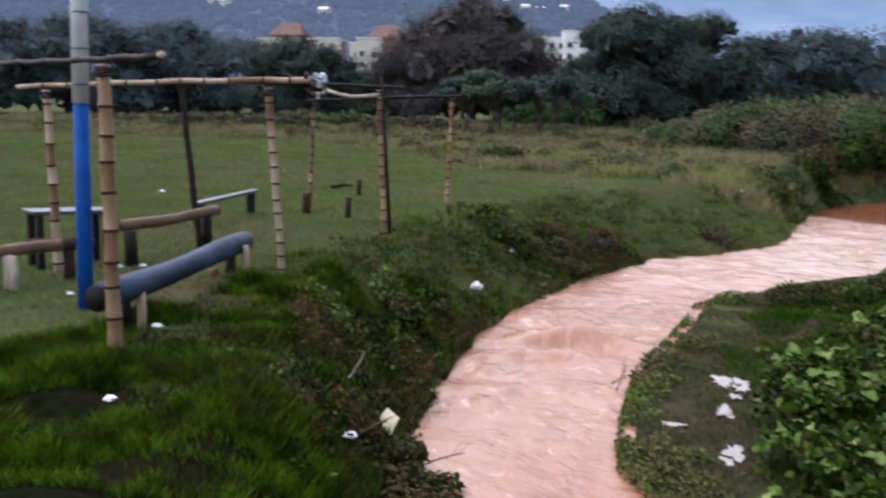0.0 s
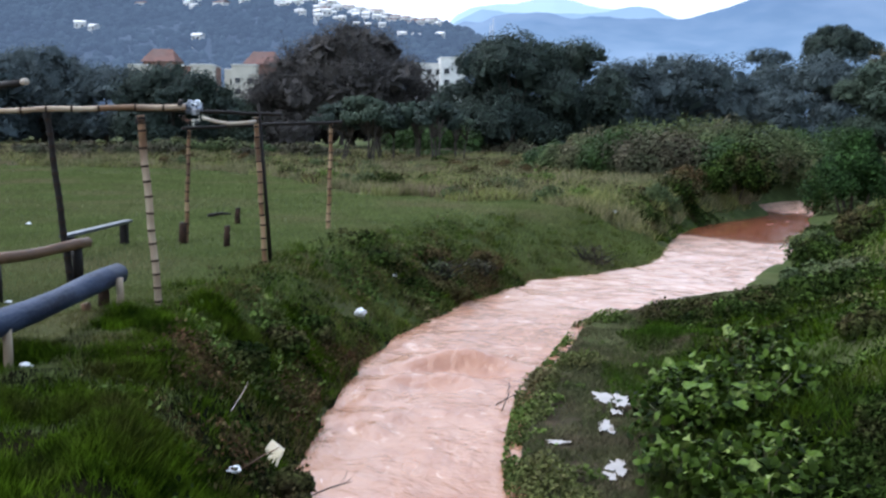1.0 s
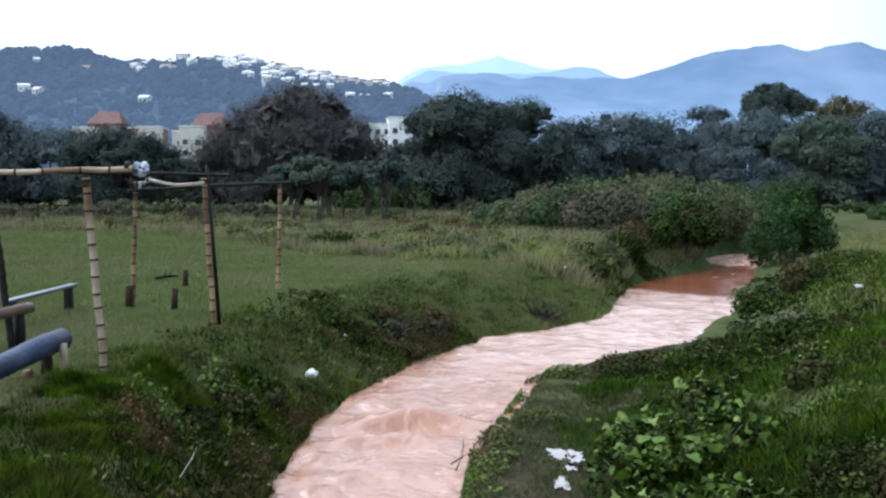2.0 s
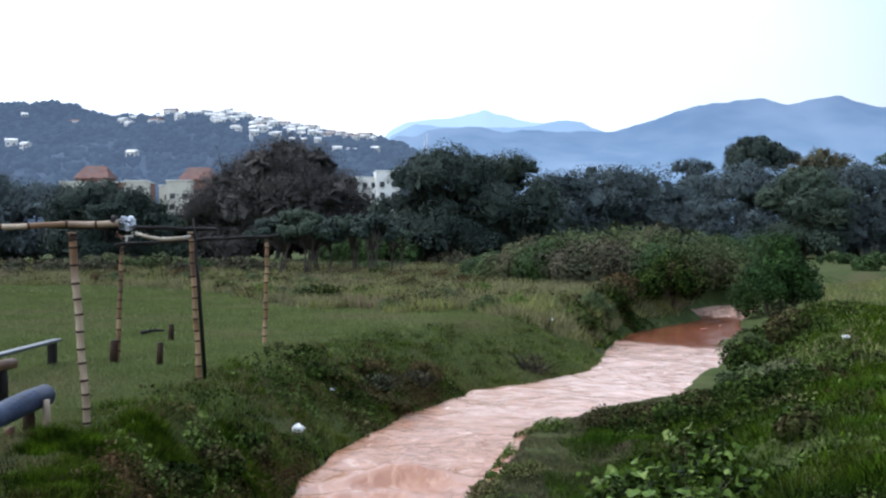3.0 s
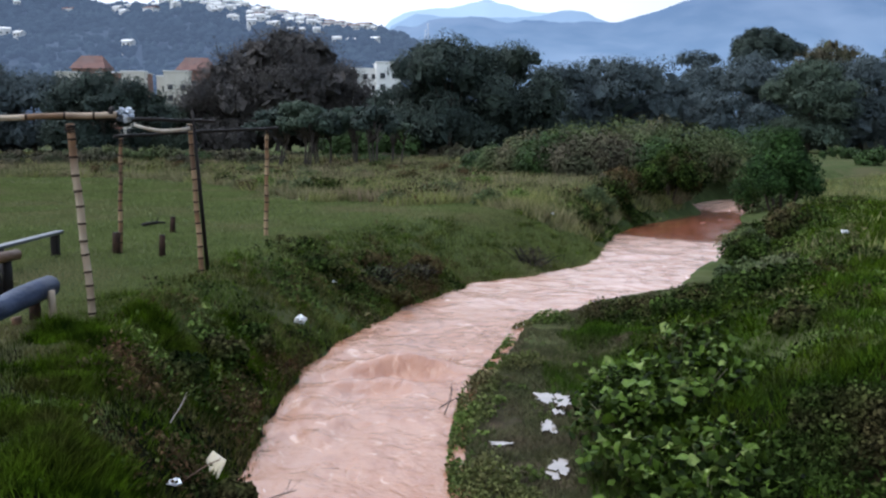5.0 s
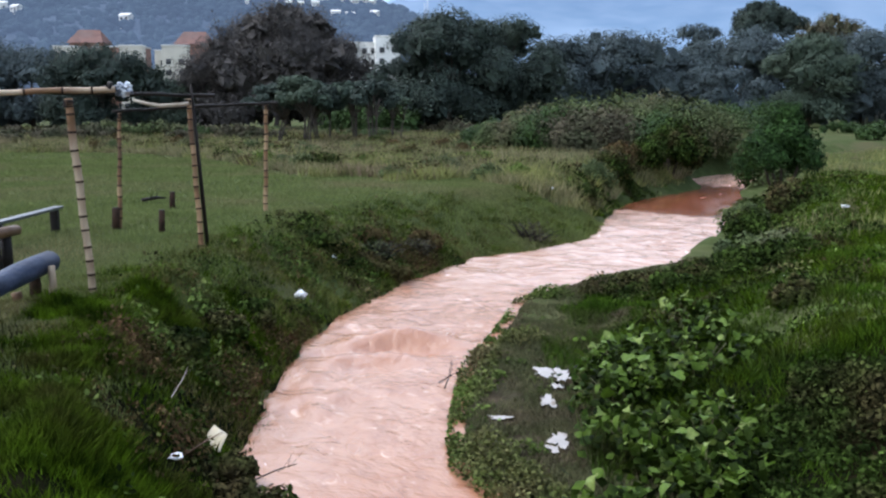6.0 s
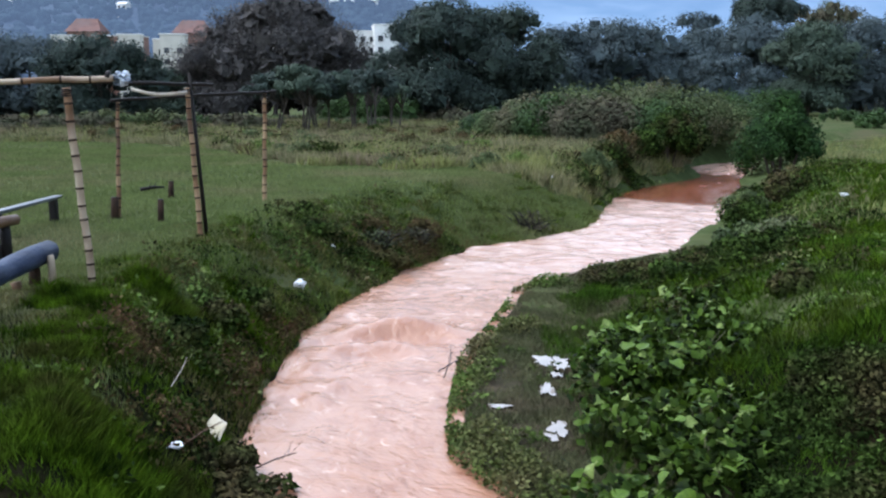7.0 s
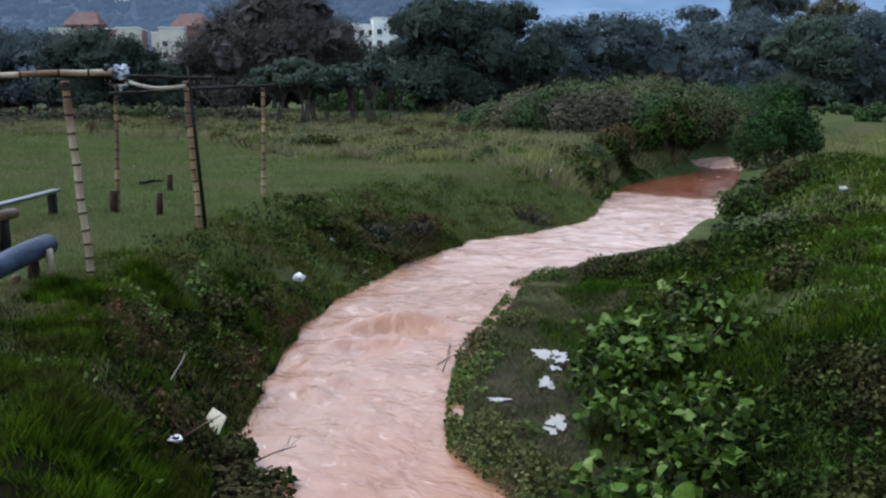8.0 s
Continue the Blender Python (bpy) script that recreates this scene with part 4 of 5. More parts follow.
# the mound of vines and bushes where the stream disappears
HEDGE = [(4.6, 47, 1.9, 4.0, 0), (6.6, 46, 2.2, 3.6, 2), (8.4, 45, 2.2, 3.8, 1), (10.0, 44, 2.2, 3.6, 1), (8.0, 50, 2.8, 4.4, 0), (10.6, 51, 2.9, 4.6, 0), (12.2, 46, 2.4, 3.4, 0),
         (13.0, 50, 2.9, 4.6, 0), (12.6, 43.5, 2.0, 2.6, 2), (15.4, 51, 2.6, 4.2, 0), (16.6, 53, 2.4, 3.6, 2), (18.2, 56, 2.6, 4.0, 2), (12.0, 55, 3.0, 5.0, 0), (5.6, 52, 2.3, 4.4, 0), (3.0, 51, 1.5, 4.0, 2)]
for n_, (az_, d_, h_, w_, k_) in enumerate(HEDGE):
    shrub(*polar(az_, d_), h_, w_, 400 + n_, (HEDGELEAF, BROWNBUSH, BUSHLEAF)[k_], ("vine-covered green bush in a dense thicket", "brownish dry bush in a dense thicket", "dark green bush by the stream's bend")[k_],
          0.14, 8000, group="thicket at the stream's bend", clumps=16)
shrub(11.3, 31.8, 2.95, 2.7, 450, ROUNDLEAF, "round dense dark green bush on the stream bank", 0.10, 16000, "round_bush", clumps=36, lump=0.62)
BANKBUSH = [
    # x, y, height, width, leaf
    (9.2, 38.9, 1.9, 2.3, 2), (9.9, 40.6, 1.9, 2.0, 2), (8.0, 37.9, 1.2, 1.8, 2), (10.6, 42.8, 1.7, 1.8, 2), (11.2, 46.6, 1.8, 2.4, 2), (6.2, 35.0, 1.0, 1.6, 2), (5.2, 32.6, 0.9, 1.5, 0), (4.6, 30.2, 0.6, 1.1, 2), (6.9, 37.0, 0.9, 1.8, 1),
    (9.4, 28.6, 0.55, 1.4, 0), (8.9, 26.6, 0.7, 1.5, 2), (8.0, 24.8, 0.7, 1.4, 0), (8.9, 23.8, 0.8, 1.8, 2), (7.4, 22.6, 0.75, 1.5, 2), (6.6, 20.6, 0.65, 1.5, 0),
    (5.8, 18.9, 0.5, 1.3, 2), (4.8, 17.6, 0.45, 1.2, 2), (6.4, 17.4, 0.5, 1.5, 0), (3.8, 15.6, 0.4, 1.2, 2), (5.2, 14.6, 0.45, 1.4, 2), (12.4, 35.2, 1.0, 1.8, 0), (13.2, 38.6, 1.2, 2.0, 2), (4.6, 12.2, 0.35, 1.2, 2),
    (-1.72, 7.85, 0.34, 0.8, 2), (-1.5, 7.35, 0.36, 0.8, 2), (-1.95, 8.3, 0.24, 0.5, 2), (-2.7, 13.2, 0.30, 0.8, 2), (-2.3, 17.9, 0.35, 1.0, 2), (-1.5, 19.6, 0.38, 1.1, 1), (-0.5, 21.0, 0.36, 1.0, 1), (-1.0, 18.5, 0.3, 0.8, 1), (-2.9, 12.0, 0.35, 0.8, 2), (-3.0, 10.6, 0.3, 0.7, 2)]
for n_, (x_, y_, h_, w_, k_) in enumerate(BANKBUSH):
    shrub(x_, y_, h_, w_, 500 + n_, (HEDGELEAF, RUSTY, WEED)[k_], ("pale green bush on the stream bank", "reddish-brown withered weeds on the stream bank", "leafy dark green weeds on the stream bank")[k_],
          0.06 + 0.05 * h_, int(900 + 1800 * h_), group="weeds and bushes on the banks", clumps=9)
rr_ = np.random.default_rng(91)
n_ = 0
while n_ < 70:
    x_, y_ = rr_.uniform(-22, 9), rr_.uniform(28, 56)
    lim_ = float(np.interp(x_, [-40, -14, -9, -4, 2, 8], [46, 45, 38, 30, 27.5, 26]))
    if y_ < lim_ + 0.5 or land(np.array([x_]), np.array([y_]))[1][0] < 1.5:
        continue
    k_ = int(rr_.integers(4))
    shrub(x_, y_, rr_.uniform(0.3, 0.7), rr_.uniform(0.8, 2.2), 600 + n_, (HERB, WEED, RUSTY, HEDGELEAF)[k_], ("leafy green weed clump in rough grass", "dark green weed clump in rough grass", "brownish withered weed clump in rough grass", "pale green weed clump in rough grass")[k_],
          0.10, 700, "weed_clump", "weed clumps in the rough grass", 8)
    n_ += 1
for n_, (az_, d_, h_, w_) in enumerate([(24.5, 70, 1.3, 4.0), (26.5, 66, 1.4, 4.5), (29, 68, 1.5, 5), (22.6, 84, 1.0, 3.5)]):
    shrub(*polar(az_, d_), h_, w_, 560 + n_, BUSHLEAF, "dark green hedge bush on the far pasture", 0.2, 1800, group="bushes on the far pasture")


# ---------------------------------------------------------------- bamboo exercise frames
def cane(a, b, r0, r1, step=0.27, seed=0, sides=12, ring=0.03, bow=0.0, slots=(0, 1), brown=0.2):
    """A bamboo culm from a to b: slightly crooked, swollen at dark nodes; slot 0 cane, slot 1 node."""
    rg = np.random.default_rng(seed)
    a, b = np.array(a, float), np.array(b, float)
    ln = np.linalg.norm(b - a)
    d = (b - a) / ln
    side = np.cross(d, [0.3, 0.9, 0.2])
    side /= np.linalg.norm(side)
    cuts, s = [0.0], rg.uniform(0.4, 1.0) * step
    while s < ln - 0.05:
        cuts.append(s)
        s += step * rg.uniform(0.8, 1.2)
    pts, rad, slot = [], [], []

    def put(s, k, m):
        w = bow * math.sin(math.pi * s / ln) + 0.006 * math.sin(7 * s + seed)
        pts.append(a + d * s + side * w)
        rad.append((r0 + (r1 - r0) * s / ln) * k)
        slot.append(m)

    put(0, 1.0, slots[0])
    for c in cuts[1:]:
        put(c - ring, 0.97, slots[0])
        put(c - ring * 0.45, 1.10, slots[1])
        put(c + ring * 0.45, 1.08, slots[1])
        put(c + ring, 1.0, slots[0])
        put(c + step * 0.45, 0.965, slots[0])
    put(ln, 1.0, slots[0])
    order = np.argsort([np.dot(p - a, d) for p in pts])
    pts, rad, slot = [pts[i] for i in order], [rad[i] for i in order], [slot[i] for i in order]
    v, f = tube(pts, rad, sides, True, 0.012, seed)
    n = len(pts) - 1
    m, tone = [], slots[0]
    for i in range(n):
        node = slot[i] == slots[1] and slot[i + 1] == slots[1]
        if node:
            tone = 2 if rg.random() < brown else slots[0]
        m += [slots[1] if node else tone] * sides
    m += [slots[1], slots[1]]
    g = Geo()
    g.add(v, f)
    g.m = m
    return g


def knot(p, d, rad, n=4, seed=0):
    """A lashing: a few turns of dark cord round a post head."""
    g = Geo()
    p = np.array(p, float)
    for k in range(n):
        th = np.linspace(0, 2 * np.pi, 13)
        g.add(*tube([(p[0] + rad * math.cos(t), p[1] + rad * math.sin(t), p[2] + 0.018 * (k - n / 2) + 0.01 * math.sin(t + k)) for t in th], 0.008, 5, False))
    return g


def bar_frame(label, posts, beam, extra=()):
    """Upright posts carrying a crossbar."""
    at = thing("pull_up_frame", (posts[0][0][0], posts[0][0][1], z_at(*posts[0][0][:2])), label, "exercise frame", "bamboo exercise frames on the lawn")
    for n, (foot, head, r0, r1, mat) in enumerate(posts):
        foot = (foot[0], foot[1], z_at(foot[0], foot[1]) - 0.12)
        g = cane(foot, head, r0 * 0.74, r1 * 0.74, 0.27 if r0 > 0.08 else 0.185, 10 + n + int(10 * abs(foot[0])), brown=0.15 if mat is CANEPALE else 0.35)
        post = part("post", g, [mat, CANENODE, CANEBROWN if mat is not DARKWOOD else DARKWOOD], at)
        part("lashing", knot((head[0], head[1], head[2] - 0.05), None, r1 * 0.92, 4), [DARKWOOD], post)
    a, b, r0, r1, mat, bow = beam
    part("crossbar", cane(a, b, r0 * (0.66 if mat is CANEPALE else 0.85), r1 * (0.66 if mat is CANEPALE else 0.85), 0.36, 31, bow=bow, brown=0.08), [mat, CANENODE if mat is not DARKWOOD else DARKWOOD, CANEBROWN if mat is not DARKWOOD else DARKWOOD], at)
    for name, pts, rad, mat in extra:
        part(name, Geo().add(*tube(pts, rad, 9, True, 0.02, 3)), [mat], at)
    return at


bar_frame("tall pull-up frame of orange bamboo with a dark crossbar",
          [((-4.27, 7.34), (-4.29, 7.33, 2.50), 0.088, 0.072, CANE), ((-7.02, 9.55), (-7.0, 9.5, 2.48), 0.06, 0.05, CANE)],
          ((-3.42, 6.62, 2.55), (-7.5, 9.95, 2.55), 0.030, 0.034, DARKWOOD, 0.01),
          [("bar_end", [(-3.47, 6.66, 2.55), (-3.38, 6.59, 2.56)], [0.024, 0.024], PALEWOOD)])
bar_frame("pull-up frame of pale weathered bamboo poles",
          [((-4.17, 11.18), (-4.33, 11.12, 2.36), 0.058, 0.062, CANEPALE), ((-6.89, 10.58), (-6.94, 10.55, 2.27), 0.085, 0.055, CANEPALE)],
          ((-7.54, 10.84, 2.30), (-3.92, 11.55, 2.47), 0.042, 0.058, CANEPALE, 0.02))
bar_frame("pull-up frame with a dark leaning post and thin crossbar",
          [((-6.18, 13.11), (-6.40, 13.01, 2.42), 0.072, 0.054, DARKWOOD), ((-3.96, 15.50), (-4.09, 15.47, 2.38), 0.062, 0.052, CANE)],
          ((-6.55, 12.9, 2.45), (-3.77, 15.86, 2.425), 0.034, 0.036, DARKWOOD, 0.02),
          [("brace", [(-3.89, 15.58, z_at(-3.89, 15.58) - 0.05), (-3.97, 15.56, 1.2), (-4.06, 15.54, 2.60)], [0.034, 0.032, 0.02], DARKWOOD),
           ("branch", [(-4.89, 15.2, 2.36), (-4.72, 15.24, 2.305), (-4.5, 15.3, 2.265), (-4.27, 15.37, 2.28), (-4.07, 15.42, 2.31)], [0.022, 0.028, 0.03, 0.03, 0.028], PALEWOOD)])
bar_frame("farther bamboo pull-up frame with a dark crossbar",
          [((-6.0, 17.52), (-5.91, 17.55, 2.13), 0.062, 0.045, CANE), ((-3.81, 20.33), (-3.74, 20.34, 2.29), 0.068, 0.055, CANE)],
          ((-6.0, 17.45, 2.16), (-3.55, 20.55, 2.32), 0.036, 0.038, DARKWOOD, 0.015))


def rail_pole():
    """The tall pole, blue below and pale grey above."""
    x, y = -5.54, 8.96
    z = z_at(x, y)
    at = thing("painted_pole", (x, y, z), "tall pole painted blue below and pale grey above", "pole")
    part("lower_pole", Geo().add(*tube([(x, y, z - 0.2), (x + 0.015, y, 1.0), (x + 0.03, y, 2.15)], [0.082, 0.08, 0.078], 16, True, 0.004)), [BLUEPAINT], at, "bright blue painted lower pole")
    part("upper_pole", Geo().add(*tube([(x + 0.03, y, 2.152), (x + 0.05, y, 3.2), (x + 0.07, y, 4.3)], [0.086, 0.084, 0.078], 16, True, 0.004)), [GREYPAINT], at, "pale grey painted upper pole")
    for k in range(5):
        part("band", Geo().add(*tube([(x + 0.035 + 0.01 * k, y, 2.33 + 0.36 * k), (x + 0.035 + 0.01 * k, y, 2.345 + 0.36 * k)], 0.0885, 16)), [WETSLAB], at)


rail_pole()


def log_bench(a, b, r, mat, legs, label, name="log_bench", leg_mat=DARKWOOD, cap=None):
    at = thing(name, (a[0], a[1], z_at(a[0], a[1])), label, "bench", "rough benches on the lawn")
    a, b = np.array(a), np.array(b)
    ks = np.linspace(0, 1, 9)
    path = [a + (b - a) * k + np.array([0.012 * math.sin(5 * k), 0, 0.012 * math.cos(7 * k)]) for k in ks]
    log = part("log", Geo().add(*tube(path, [r * (1 + 0.04 * math.sin(9 * k)) for k in ks], 18, True, 0.018, 5)), [mat], at)
    if cap:
        d = (a - b) / np.linalg.norm(a - b)
        part("cut_end", Geo().add(*tube([a + d * 0.004 + (0, 0, 0.012), a + d * 0.022 + (0, 0, 0.012)], [r * 0.97, r * 0.93], 18, True, 0.01)), [cap], log, "dark hollow cut end")
    for x, y, w, top, m in legs:
        z = z_at(x, y)
        part("leg", Geo().add(*tube([(x, y, z - 0.1), (x + 0.01, y, (z + top) / 2), (x, y, top)], [w, w * 0.95, w], 10, True, 0.03, 2)), [m or leg_mat], at)
    return at


log_bench((-4.60, 7.62, 0.43), (-4.66, 11.15, 0.44), 0.125, LOGPAINT,
          [(-4.53, 8.27, 0.045, 0.47, CANEPALE), (-4.72, 8.3, 0.06, 0.34, DARKWOOD), (-4.52, 10.82, 0.045, 0.45, CANEPALE), (-4.74, 10.86, 0.07, 0.34, STUMPWOOD), (-4.84, 10.6, 0.06, 0.18, BROWNWOOD)],
          "long blue-black painted log resting on short stakes", "balance_log", cap=DARKWOOD)
log_bench((-6.5, 11.42, 0.51), (-6.06, 13.45, 0.51), 0.075, BROWNWOOD, [(-6.38, 11.42, 0.09, 0.46, DARKWOOD), (-6.15, 13.25, 0.08, 0.46, DARKWOOD)], "brown wet log bench on dark posts")
PLANK = thing("plank_bench", (-7.0, 15.9, z_at(-7.0, 15.9)), "narrow dark plank bench on two posts", "bench", "rough benches on the lawn")
part("seat", Geo().add(*box((0.16, 2.55, 0.055), pose(-7.0, 15.95, 0.44, 0, 0, -1), 0.012)), [WETSLAB], PLANK, "wet grey seat plank")
for y_ in (14.85, 17.05):
    part("leg", Geo().add(*box((0.13, 0.14, 0.52), pose(-7.0, y_, 0.16), 0.015)), [DARKWOOD], PLANK)


def step_table():
    """The low table with a wet grey top beside the frame."""
    x, y = -7.12, 11.18
    at = thing("wooden_table", (x, y, z_at(x, y)), "low dark table with a wet grey top", "table")
    turn = 52
    part("tabletop", Geo().add(*box((1.02, 0.46, 0.05), pose(x, y, 0.72, 0, 2, turn), 0.012)), [WETSLAB], at, "wet grey board tabletop")
    for dx, dy in ((-0.42, -0.17), (0.42, -0.17), (-0.42, 0.17), (0.42, 0.17)):
        c, s = math.cos(radians(turn)), math.sin(radians(turn))
        px, py = x + dx * c - dy * s, y + dx * s + dy * c
        part("leg", Geo().add(*box((0.085, 0.085, 0.80), pose(px, py, 0.30, 0, 0, turn), 0.01)), [DARKWOOD], at)


step_table()
log_bench((-7.6, 8.62, 0.46), (-6.56, 10.15, 0.44), 0.072, BROWNWOOD, [(-6.9, 9.6, 0.06, 0.40, PALEWOOD), (-6.78, 9.52, 0.05, 0.40, PALEWOOD), (-7.5, 8.75, 0.06, 0.4, PALEWOOD)], "brown split-log bench on pale stakes")
CHUNK = thing("log_chunk", (-6.62, 10.2, z_at(-6.62, 10.2)), "short dark log wedged across bench and frame post", "log")
part("log", Geo().add(*tube([(-6.92, 9.98, 0.46), (-6.5, 10.32, 0.44), (-6.32, 10.46, 0.43)], [0.075, 0.08, 0.07], 12, True, 0.03)), [STUMPWOOD], CHUNK)
part("prop", Geo().add(*tube([(-6.55, 10.28, z_at(-6.55, 10.28) - 0.05), (-6.56, 10.28, 0.38)], [0.07, 0.065], 10, True, 0.03)), [STUMPWOOD], CHUNK)


def stump(x, y, h, r, label):
    z = z_at(x, y)
    g = Geo().add(*tube([(x, y, z - 0.1), (x + 0.01, y, z + h * 0.5), (x + 0.02, y, z + h)], [r * 1.08, r, r * 0.96], 12, True, 0.04, int(50 * h)))
    at = thing("post_stump", (x, y, z), label, "stump", "sawn posts in the lawn")
    trunk_ = part("post", g, [STUMPWOOD], at)
    part("cut_top", Geo().add(*tube([(x + 0.02, y, z + h), (x + 0.02, y, z + h + 0.006)], r * 0.9, 12)), [DARKWOOD], trunk_)


stump(-5.06, 16.98, 0.40, 0.055, "short brown sawn post set in the lawn")
stump(-5.98, 20.91, 0.37, 0.06, "short dark sawn post farther out in the lawn")
stump(-6.03, 17.40, 0.40, 0.07, "dark sawn post beside a bamboo upright")


def fallen_branch(a, b, r, label, mat, twigs, seed):
    rg = np.random.default_rng(seed)
    a, b = np.array(a), np.array(b)
    at = thing("fallen_branch", (a[0], a[1], a[2]), label, "branch")
    mid = (a + b) / 2 + (0.03, 0, 0.03)
    part("stem", Geo().add(*tube([a, mid, b], [r, r * 0.85, r * 0.5], 8, True, 0.05)), [mat], at)
    for _ in range(twigs):
        p = a + (b - a) * rg.uniform(0.1, 0.95)
        q = p + unit(rg, 1)[0] * (0.16, 0.16, 0.1) + (0, 0, 0.08)
        part("twig", Geo().add(*tube([p, q], [r * 0.4, r * 0.12], 5)), [mat], at)


fallen_branch((-7.1, 22.35, 0.05), (-6.66, 22.75, 0.07), 0.045, "dark fallen branch lying on the lawn", DARKWOOD, 3, 1)
fallen_branch((-2.56, 8.67, -0.44), (-2.72, 9.84, -0.48), 0.005, "pale dry stick lying on the bank", PALEWOOD, 2, 2)
fallen_branch((-2.25, 7.9, -0.72), (-2.05, 8.5, -0.72), 0.007, "dry brown stalk lying on the bank", BROWNWOOD, 3, 3)
fallen_branch((0.02, 11.3, -1.16), (0.12, 11.75, -0.95), 0.008, "dead twig sticking out at the water's edge", DARKWOOD, 5, 4)
fallen_branch((-0.05, 11.6, -1.17), (0.25, 11.5, -0.98), 0.007, "dead twig sticking out at the water's edge", DARKWOOD, 5, 5)
fallen_branch((-1.75, 8.3, -1.12), (-1.35, 8.42, -1.0), 0.008, "dead twig reaching over the water", DARKWOOD, 6, 6)


def dead_bush(x, y, w, h, seed, label):
    rg = np.random.default_rng(seed)
    z = z_at(x, y)
    at = thing("dead_bush", (x, y, z), label, "shrub")
    for _ in range(26):
        a = np.array([x + rg.uniform(-0.3, 0.3) * w, y + rg.uniform(-0.2, 0.2) * w, z - 0.03])
        d = np.array([rg.uniform(-0.6, 0.6) * w, rg.uniform(-0.4, 0.4) * w, rg.uniform(0.35, 1.0) * h])
        part("twig", Geo().add(*tube([a, a + d * 0.55 + (0, 0, 0.05), a + d], [0.014, 0.010, 0.004], 5)), [DARKWOOD], at)
    pts = np.stack([x + rg.normal(size=420) * w * 0.22, y + rg.normal(size=420) * w * 0.2, z + 0.02 + rg.random(420) ** 1.6 * h * 0.75], 1)
    co, f = leaf_quads(pts, 0.075, rg, 0.4, 0.5)
    part("foliage", fast_mesh("foliage", co, f, BROWNBUSH), None, at)


dead_bush(2.2, 23.45, 0.95, 0.55, 8, "tangle of dark dead twigs caught on the bank")
dead_bush(-1.35, 19.0, 0.9, 0.42, 9, "withered dark weeds with dead twigs on the bank")
dead_bush(-0.6, 20.2, 0.8, 0.36, 10, "withered brown weeds with dead twigs near the water")


def scrap(x, y, size, mat, label, name, seed, flat=0.6, lift=0.0):
    """Crumpled litter."""
    rg = np.random.default_rng(seed)
    bm = bmesh.new()
    bmesh.ops.create_icosphere(bm, subdivisions=2, radius=1)
    for v in bm.verts:
        v.co *= rg.uniform(0.45, 1.3)
        v.co.x *= size[0]
        v.co.y *= size[1]
        v.co.z *= size[2] * flat
    bm.transform(Matrix.Translation((x, y, z_at(x, y) + size[2] * 0.45 + lift)))
    me = bpy.data.meshes.new(name)
    bm.to_mesh(me)
    bm.free()
    me.materials.append(mat)
    return tagged(new(name, me), label, "litter", "litter on the grass")


scrap(-2.29, 15.05, (0.09, 0.08, 0.09), PLASTIC, "crumpled white plastic bag caught on the bank", "plastic_bag", 1, 0.9, 0.07)
scrap(9.14, 21.55, (0.10, 0.09, 0.06), PLASTIC, "white plastic bag lying on the pasture", "plastic_bag", 2, 0.8, 0.07)
scrap(-4.27, 8.1, (0.07, 0.05, 0.03), PLASTIC, "flattened white scrap lying on the lawn", "paper_scrap", 3, 0.7, 0.03)
scrap(-3.59, 6.08, (0.055, 0.04, 0.025), PLASTIC, "torn white scrap lying in long grass", "paper_scrap", 4, 0.7, 0.10)
scrap(-2.27, 7.71, (0.07, 0.05, 0.04), PLASTIC, "dirty white scrap among the bank weeds", "paper_scrap", 5, 0.7, 0.08)
scrap(-2.02, 17.49, (0.05, 0.04, 0.04), PLASTIC, "small white scrap among the bank weeds", "paper_scrap", 6, 0.8, 0.12)
scrap(3.22, 28.09, (0.06, 0.05, 0.05), PLASTIC, "small white scrap in rough grass", "paper_scrap", 7, 0.8, 0.15)
scrap(-10.26, 19.84, (0.09, 0.06, 0.04), PLASTIC, "white scrap lying out on the lawn", "paper_scrap", 8, 0.8, 0.03)
scrap(4.62, 12.65, (0.05, 0.04, 0.04), PLASTIC, "small white scrap among the weeds", "paper_scrap", 9, 0.8, 0.25)
scrap(-6.4, 11.15, (0.05, 0.04, 0.03), PLASTIC, "small white scrap beneath a bench", "paper_scrap", 10, 0.8, 0.03)
scrap(-6.0, 9.4, (0.05, 0.04, 0.03), PLASTIC, "small white scrap near the benches", "paper_scrap", 11, 0.8, 0.03)
scrap(-6.15, 11.3, (0.05, 0.04, 0.03), PLASTIC, "small white scrap beneath a bench", "paper_scrap", 12, 0.8, 0.03)
# a torn carton folded open
CARD = Geo()
cz_ = z_at(-2.21, 8.87) + 0.10
CARD.add([(-2.33, 8.86, cz_ + 0.03), (-2.20, 8.78, cz_ - 0.02), (-2.10, 8.90, cz_ + 0.07), (-2.25, 9.0, cz_ + 0.13), (-2.33, 8.865, cz_ + 0.02), (-2.20, 8.785, cz_ - 0.03), (-2.10, 8.905, cz_ + 0.06), (-2.25, 9.005, cz_ + 0.12),
          (-2.17, 8.72, cz_ - 0.09), (-2.16, 8.725, cz_ - 0.10)], [(0, 1, 2, 3), (7, 6, 5, 4), (0, 4, 5, 1), (1, 5, 6, 2), (2, 6, 7, 3), (3, 7, 4, 0), (1, 8, 2), (5, 6, 9), (1, 5, 9, 8), (2, 8, 9, 6)])
tagged(new("carton", CARD.mesh("carton", [CARTON], False)), "torn cream carton lying on the bank", "litter", "litter on the grass")
